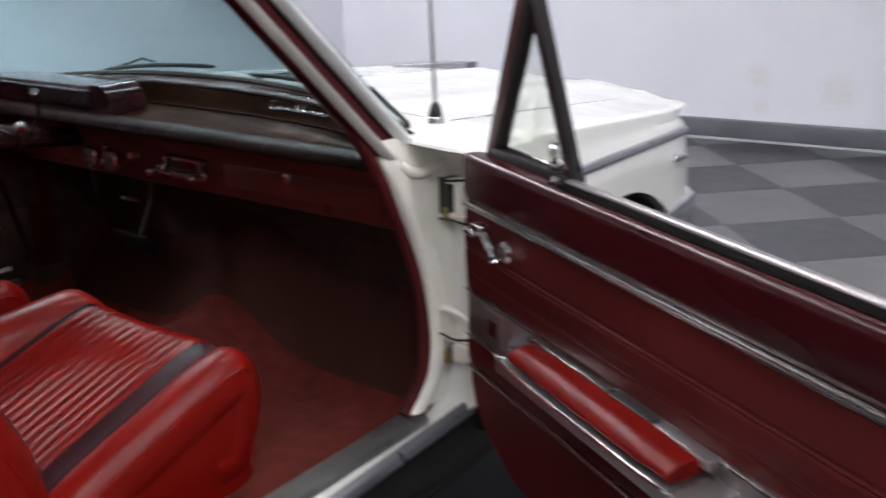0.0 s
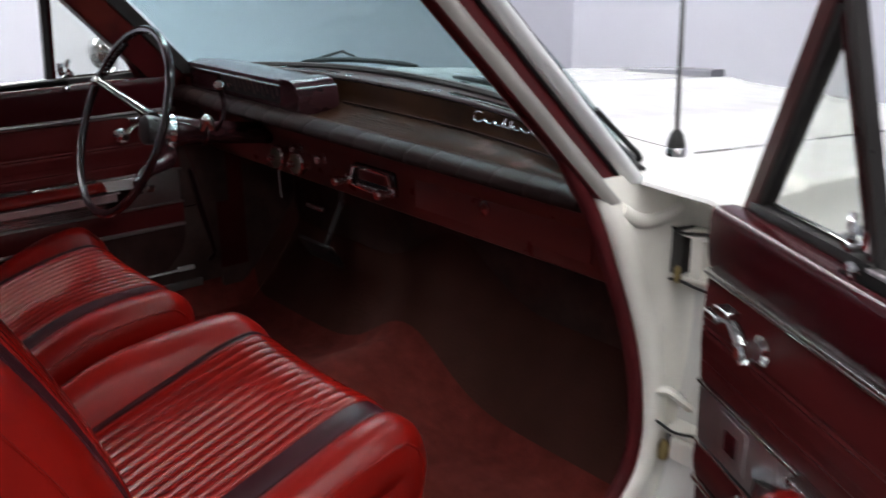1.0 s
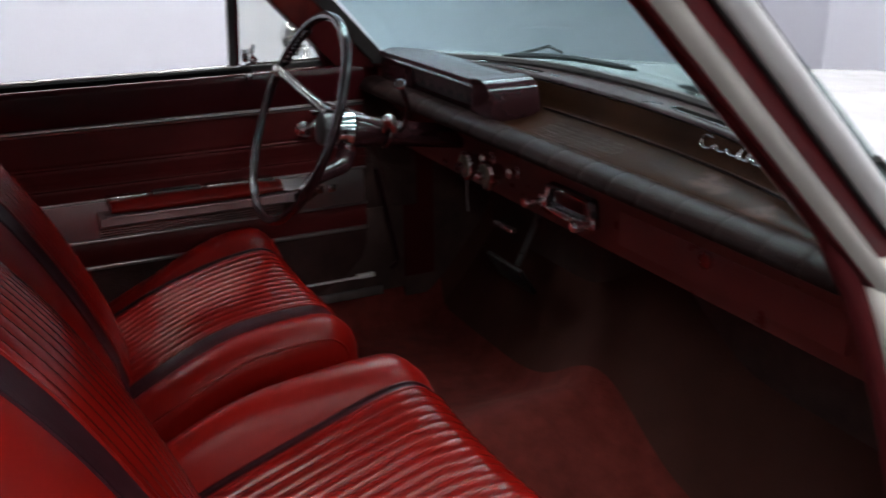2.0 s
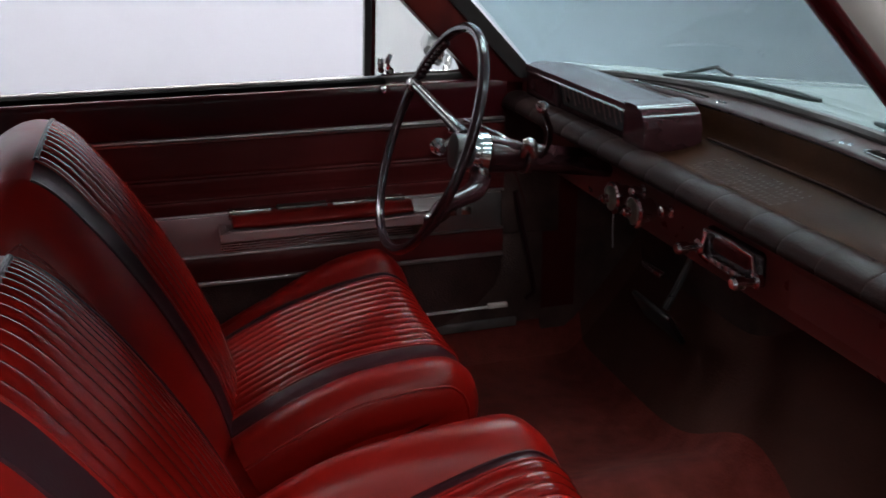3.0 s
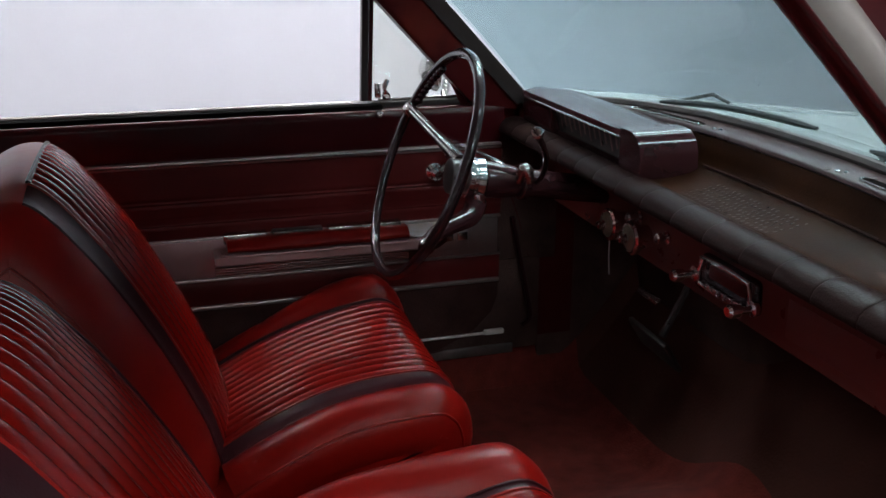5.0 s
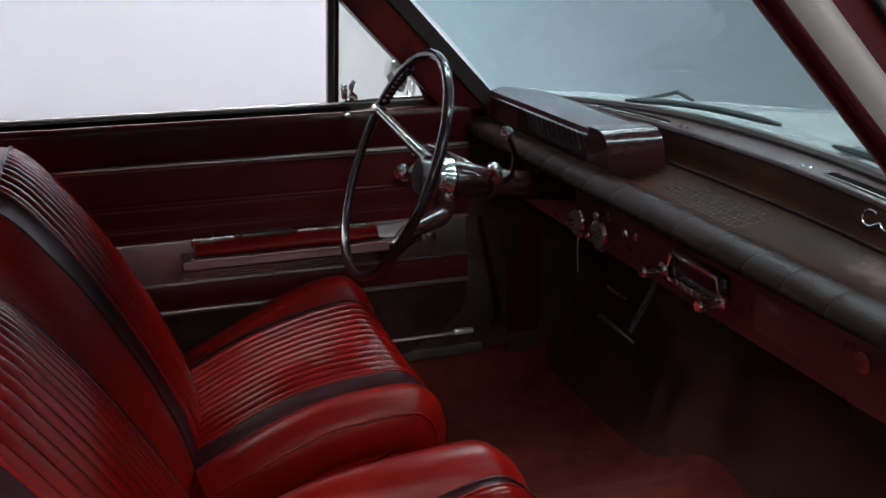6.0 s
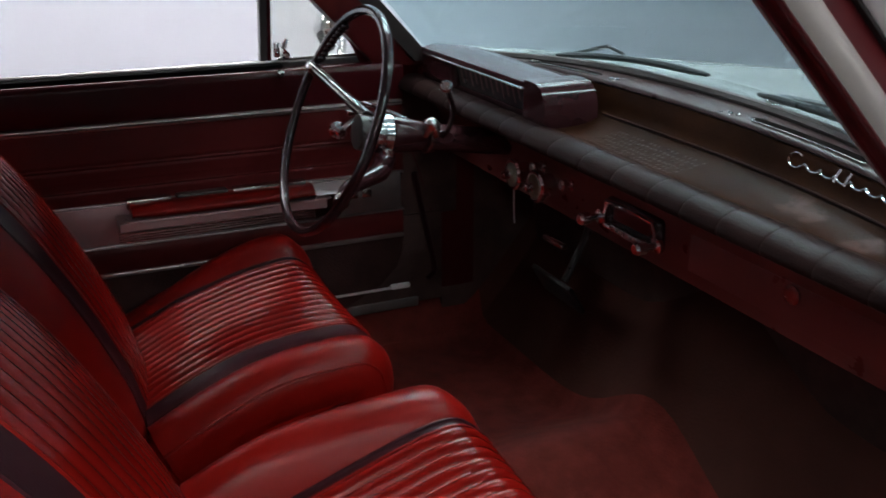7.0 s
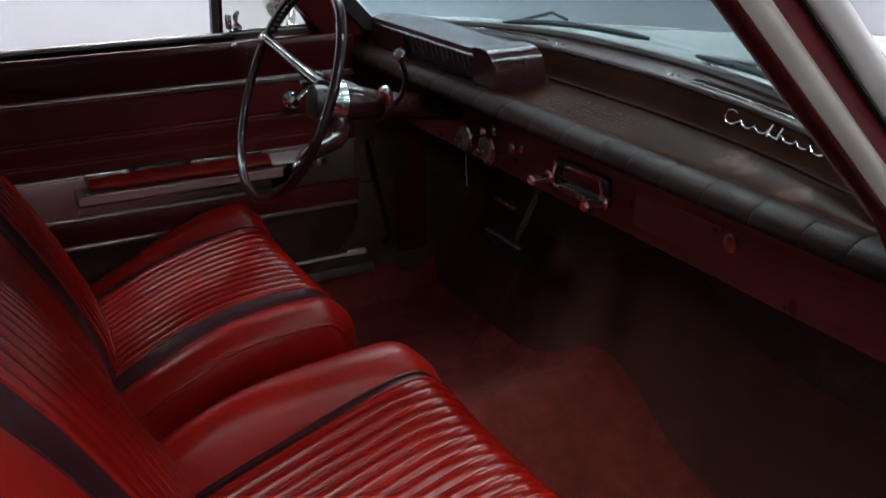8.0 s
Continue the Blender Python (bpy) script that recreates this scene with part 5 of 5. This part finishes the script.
upper = spoke([Vector((-0.390, 1.514, 0.904)).lerp(rim_at(290), q) for q in (0, 0.33, 0.67, 1)], (0.015, 0.013, 0.011, 0.010), 0.75, WHEEL_RIM, "dark upper spoke")
bm = tube(bm_new(), [p + Vector((0.006, -0.006, 0.010)) for p in upper[2:]], 0.0024, 8)
part("spoke_strip", bm, DULL_CHROME, sw, "chrome strip along the spoke")
bm = bm_new()
lathe(bm, upper[-2], upper[-1] - upper[-3], [(0, 0.012), (0.004, 0.0145), (0.014, 0.0145), (0.018, 0.012)], 16)
part("spoke_collar", bm, DULL_CHROME, sw)
lower = spoke([HUB + AXIS * 0.048 + Vector((0.012, 0, -0.040)), HUB + AXIS * 0.020 + Vector((0.055, 0, -0.058)), HUB + Vector((0.095, -0.045, -0.070)), rim_at(124)], (0.020, 0.019, 0.015, 0.011), 0.8, CLUSTER, "glossy maroon lower spoke")
bm = bm_new()
lathe(bm, lower[-3], lower[-1] - lower[-3], [(0, 0.011), (0.004, 0.0135), (0.014, 0.0135), (0.018, 0.011)], 16)
part("spoke_collar", bm, DULL_CHROME, sw)
bm = bm_new()
lathe(bm, HUB + AXIS * 0.030, -AXIS, [(0, 0.028), (0.010, 0.031), (0.024, 0.0315), (0.029, 0.030), (0.0305, 0.024), (0.030, 0.002)], 32)
part("hub", bm, BLACK, sw, "dark horn button")
bm = bm_new()
lathe(bm, HUB + AXIS * 0.028, AXIS, [(0, 0.030), (0.003, 0.035), (0.010, 0.036), (0.013, 0.033), (0.016, 0.033), (0.018, 0.0365), (0.030, 0.0375), (0.034, 0.034)], 40)
part("hub_ring", bm, CHROME, sw, "stepped chrome hub collar")
bm = bm_new()
pts = spline([HUB + AXIS * 0.050 + Vector((0.026, 0, -0.024)), HUB + AXIS * 0.046 + Vector((0.030, 0, -0.040)), HUB + AXIS * 0.032 + Vector((0.036, 0, -0.046)), HUB + AXIS * 0.008 + Vector((0.052, 0, -0.056))], 5)
tube(bm, pts, [0.011 - 0.0004 * k for k in range(len(pts))], 10, flat=0.6)
part("spoke_bracket", bm, CHROME, sw, "chrome bracket below the hub")
bm = bm_new()
lathe(bm, HUB + AXIS * 0.062, AXIS, [(0, 0.032), (0.004, 0.034), (0.040, 0.030), (0.060, 0.027), (0.062, 0.024), (0.066, 0.024), (0.068, 0.030), (0.082, 0.030), (0.086, 0.025), (0.30, 0.024)], 32)
col = part("steering_column", bm, CLUSTER, car, "glossy dark maroon steering column with chrome rings")
bm = bm_new()
lathe(bm, HUB + AXIS * 0.131, AXIS, [(0, 0.029), (0.0015, 0.0315), (0.0045, 0.0315), (0.006, 0.029)], 28)
part("column_ring", bm, DULL_CHROME, col, "chrome column ring")
root = HUB + AXIS * 0.155
bm = bm_new()
tube(bm, spline([root + Vector((0.018, 0, 0.004)), root + Vector((0.045, 0.004, 0.026)), Vector((-0.268, 1.622, 0.930)), Vector((-0.214, 1.590, 0.968)), Vector((-0.192, 1.576, 0.980))], 4), 0.0052, 10)
lever = part("gear_lever", bm, CLUSTER, car, "dark column gear lever with chrome knob")
bm = bm_new()
lathe(bm, (-0.190, 1.576, 0.982), (0.62, -0.42, 0.66), [(0, 0.006), (0.003, 0.0095), (0.008, 0.0105), (0.011, 0.009), (0.0118, 0.006), (0.0108, 0.0055), (0.0108, 0.001)], 20)
part("lever_knob", bm, CHROME, lever, "round chrome lever knob")
bm = bm_new()
tube(bm, spline([root + Vector((-0.02, 0, 0)), root + Vector((-0.11, -0.03, 0.02)), root + Vector((-0.19, -0.07, 0.035))], 4), 0.0045, 8)
part("turn_signal_lever", bm, CHROME, col, "thin chrome turn signal lever")
bm = bm_new()
pts = spline([(-0.352, 1.606, 0.868), (-0.346, 1.610, 0.884), (-0.342, 1.614, 0.893), (-0.338, 1.620, 0.884), (-0.338, 1.622, 0.868)], 5)
tube(bm, pts, [0.006 + 0.005 * math.sin(math.pi * k / (len(pts) - 1)) for k in range(len(pts))], 10)
part("flasher_knob", bm, DULL_CHROME, col, "grey metal flasher knob on the column")

# ---- wipers, antenna, mirror ----
def glass_at(x, f):
    t = x / 0.715
    yb, zb = base_curve(x)
    yh, zh = head_curve(0.655 * t)
    return Vector((x, yb + (yh - yb) * f + 0.008, zb + (zh - zb) * f + 0.010))


for px, tip_x, f0, f1 in ((-0.40, 0.025, 0.004, 0.055), (0.12, 0.58, 0.020, 0.03)):
    bm = bm_new()
    pts = [glass_at(px + (tip_x - px) * q, f0 + f1 * q + 0.012 * math.sin(q * 3.1)) for q in np.linspace(0, 1, 12)]
    tube(bm, pts, [0.003] + [0.0055] * 10 + [0.003], 8)
    wp = part("wiper", bm, BLACK, car, "black windshield wiper")
    mid = pts[5]
    bm = bm_new()
    base = glass_at(px - 0.02, -0.03)
    tube(bm, [base + Vector((0, 0.02, 0)), base + Vector((0.03, 0.008, 0.012)), mid + Vector((-0.05, 0.004, 0.014)), mid + Vector((0, 0.002, 0.008))], [0.007, 0.004, 0.0035, 0.003], 8)
    part("wiper_arm", bm, DULL_CHROME if px > 0 else BLACK, wp, "wiper arm")
    bm = bm_new()
    lathe(bm, base + Vector((0, 0.02, -0.02)), (0, 0.25, 1), [(0, 0.016), (0.014, 0.016), (0.024, 0.010), (0.028, 0.002)], 16)
    part("wiper_pivot", bm, DULL_CHROME, wp)

bm = bm_new()
lathe(bm, (0.70, 1.874, 0.932), (0.02, 0, 1), [(0, 0.019), (0.010, 0.019), (0.013, 0.016), (0.026, 0.015), (0.030, 0.012), (0.036, 0.006)], 18)
ant = part("antenna", bm, CHROME, car, "chrome radio antenna on the fender")
bm = bm_new()
lathe(bm, (0.70, 1.874, 0.958), (0.0, 0, 1), [(0, 0.013), (0.006, 0.014), (0.022, 0.010), (0.030, 0.004)], 16)
part("antenna_boot", bm, RUBBER, ant)
bm = tube(bm_new(), [(0.70, 1.874, 0.96), (0.698, 1.865, 1.4), (0.694, 1.85, 1.85)], [0.0038, 0.003, 0.0018], 8)
part("antenna_mast", bm, DULL_CHROME, ant, "thin metal mast")

bm = bm_new()
rbox(bm, (-0.11, 1.375, 1.228), (0.11, 1.40, 1.275), 0.012, 3)
tube(bm, [(0, 1.40, 1.25), (0, 1.43, 1.28)], 0.006, 8)
rv = part("rear_view_mirror", bm, BLACK, car, "dark-backed inside rear-view mirror")
bm = rbox(bm_new(), (-0.10, 1.3735, 1.233), (0.10, 1.3755, 1.270))
part("mirror_face", bm, MIRROR, rv, "mirror glass")

# ---- floor tiles ----
T = 0.553
bm = rbox(bm_new(), (-T / 2 + 0.0012, -T / 2 + 0.0012, -0.006), (T / 2 - 0.0012, T / 2 - 0.0012, 0.0), 0.0015, 1)
me_l = mesh_of("tile", bm, TILE_LIGHT)
me_d = me_l.copy()
me_d.materials[0] = TILE_DARK
c45 = math.sqrt(0.5)
for i in range(-16, 17):
    for j in range(-16, 17):
        x = 0.26 + T * c45 * (i + j + 1)
        y = 5.32 + T * c45 * (i - j)
        if -3.4 < x < 5.1 and -3.4 < y < 6.6:
            ob = new("tile", me_l if (i + j) % 2 else me_d)
            ob.parent = floor
            ob.rotation_euler = (0, 0, radians(45))
            ob.location = (x, y, 0.0)
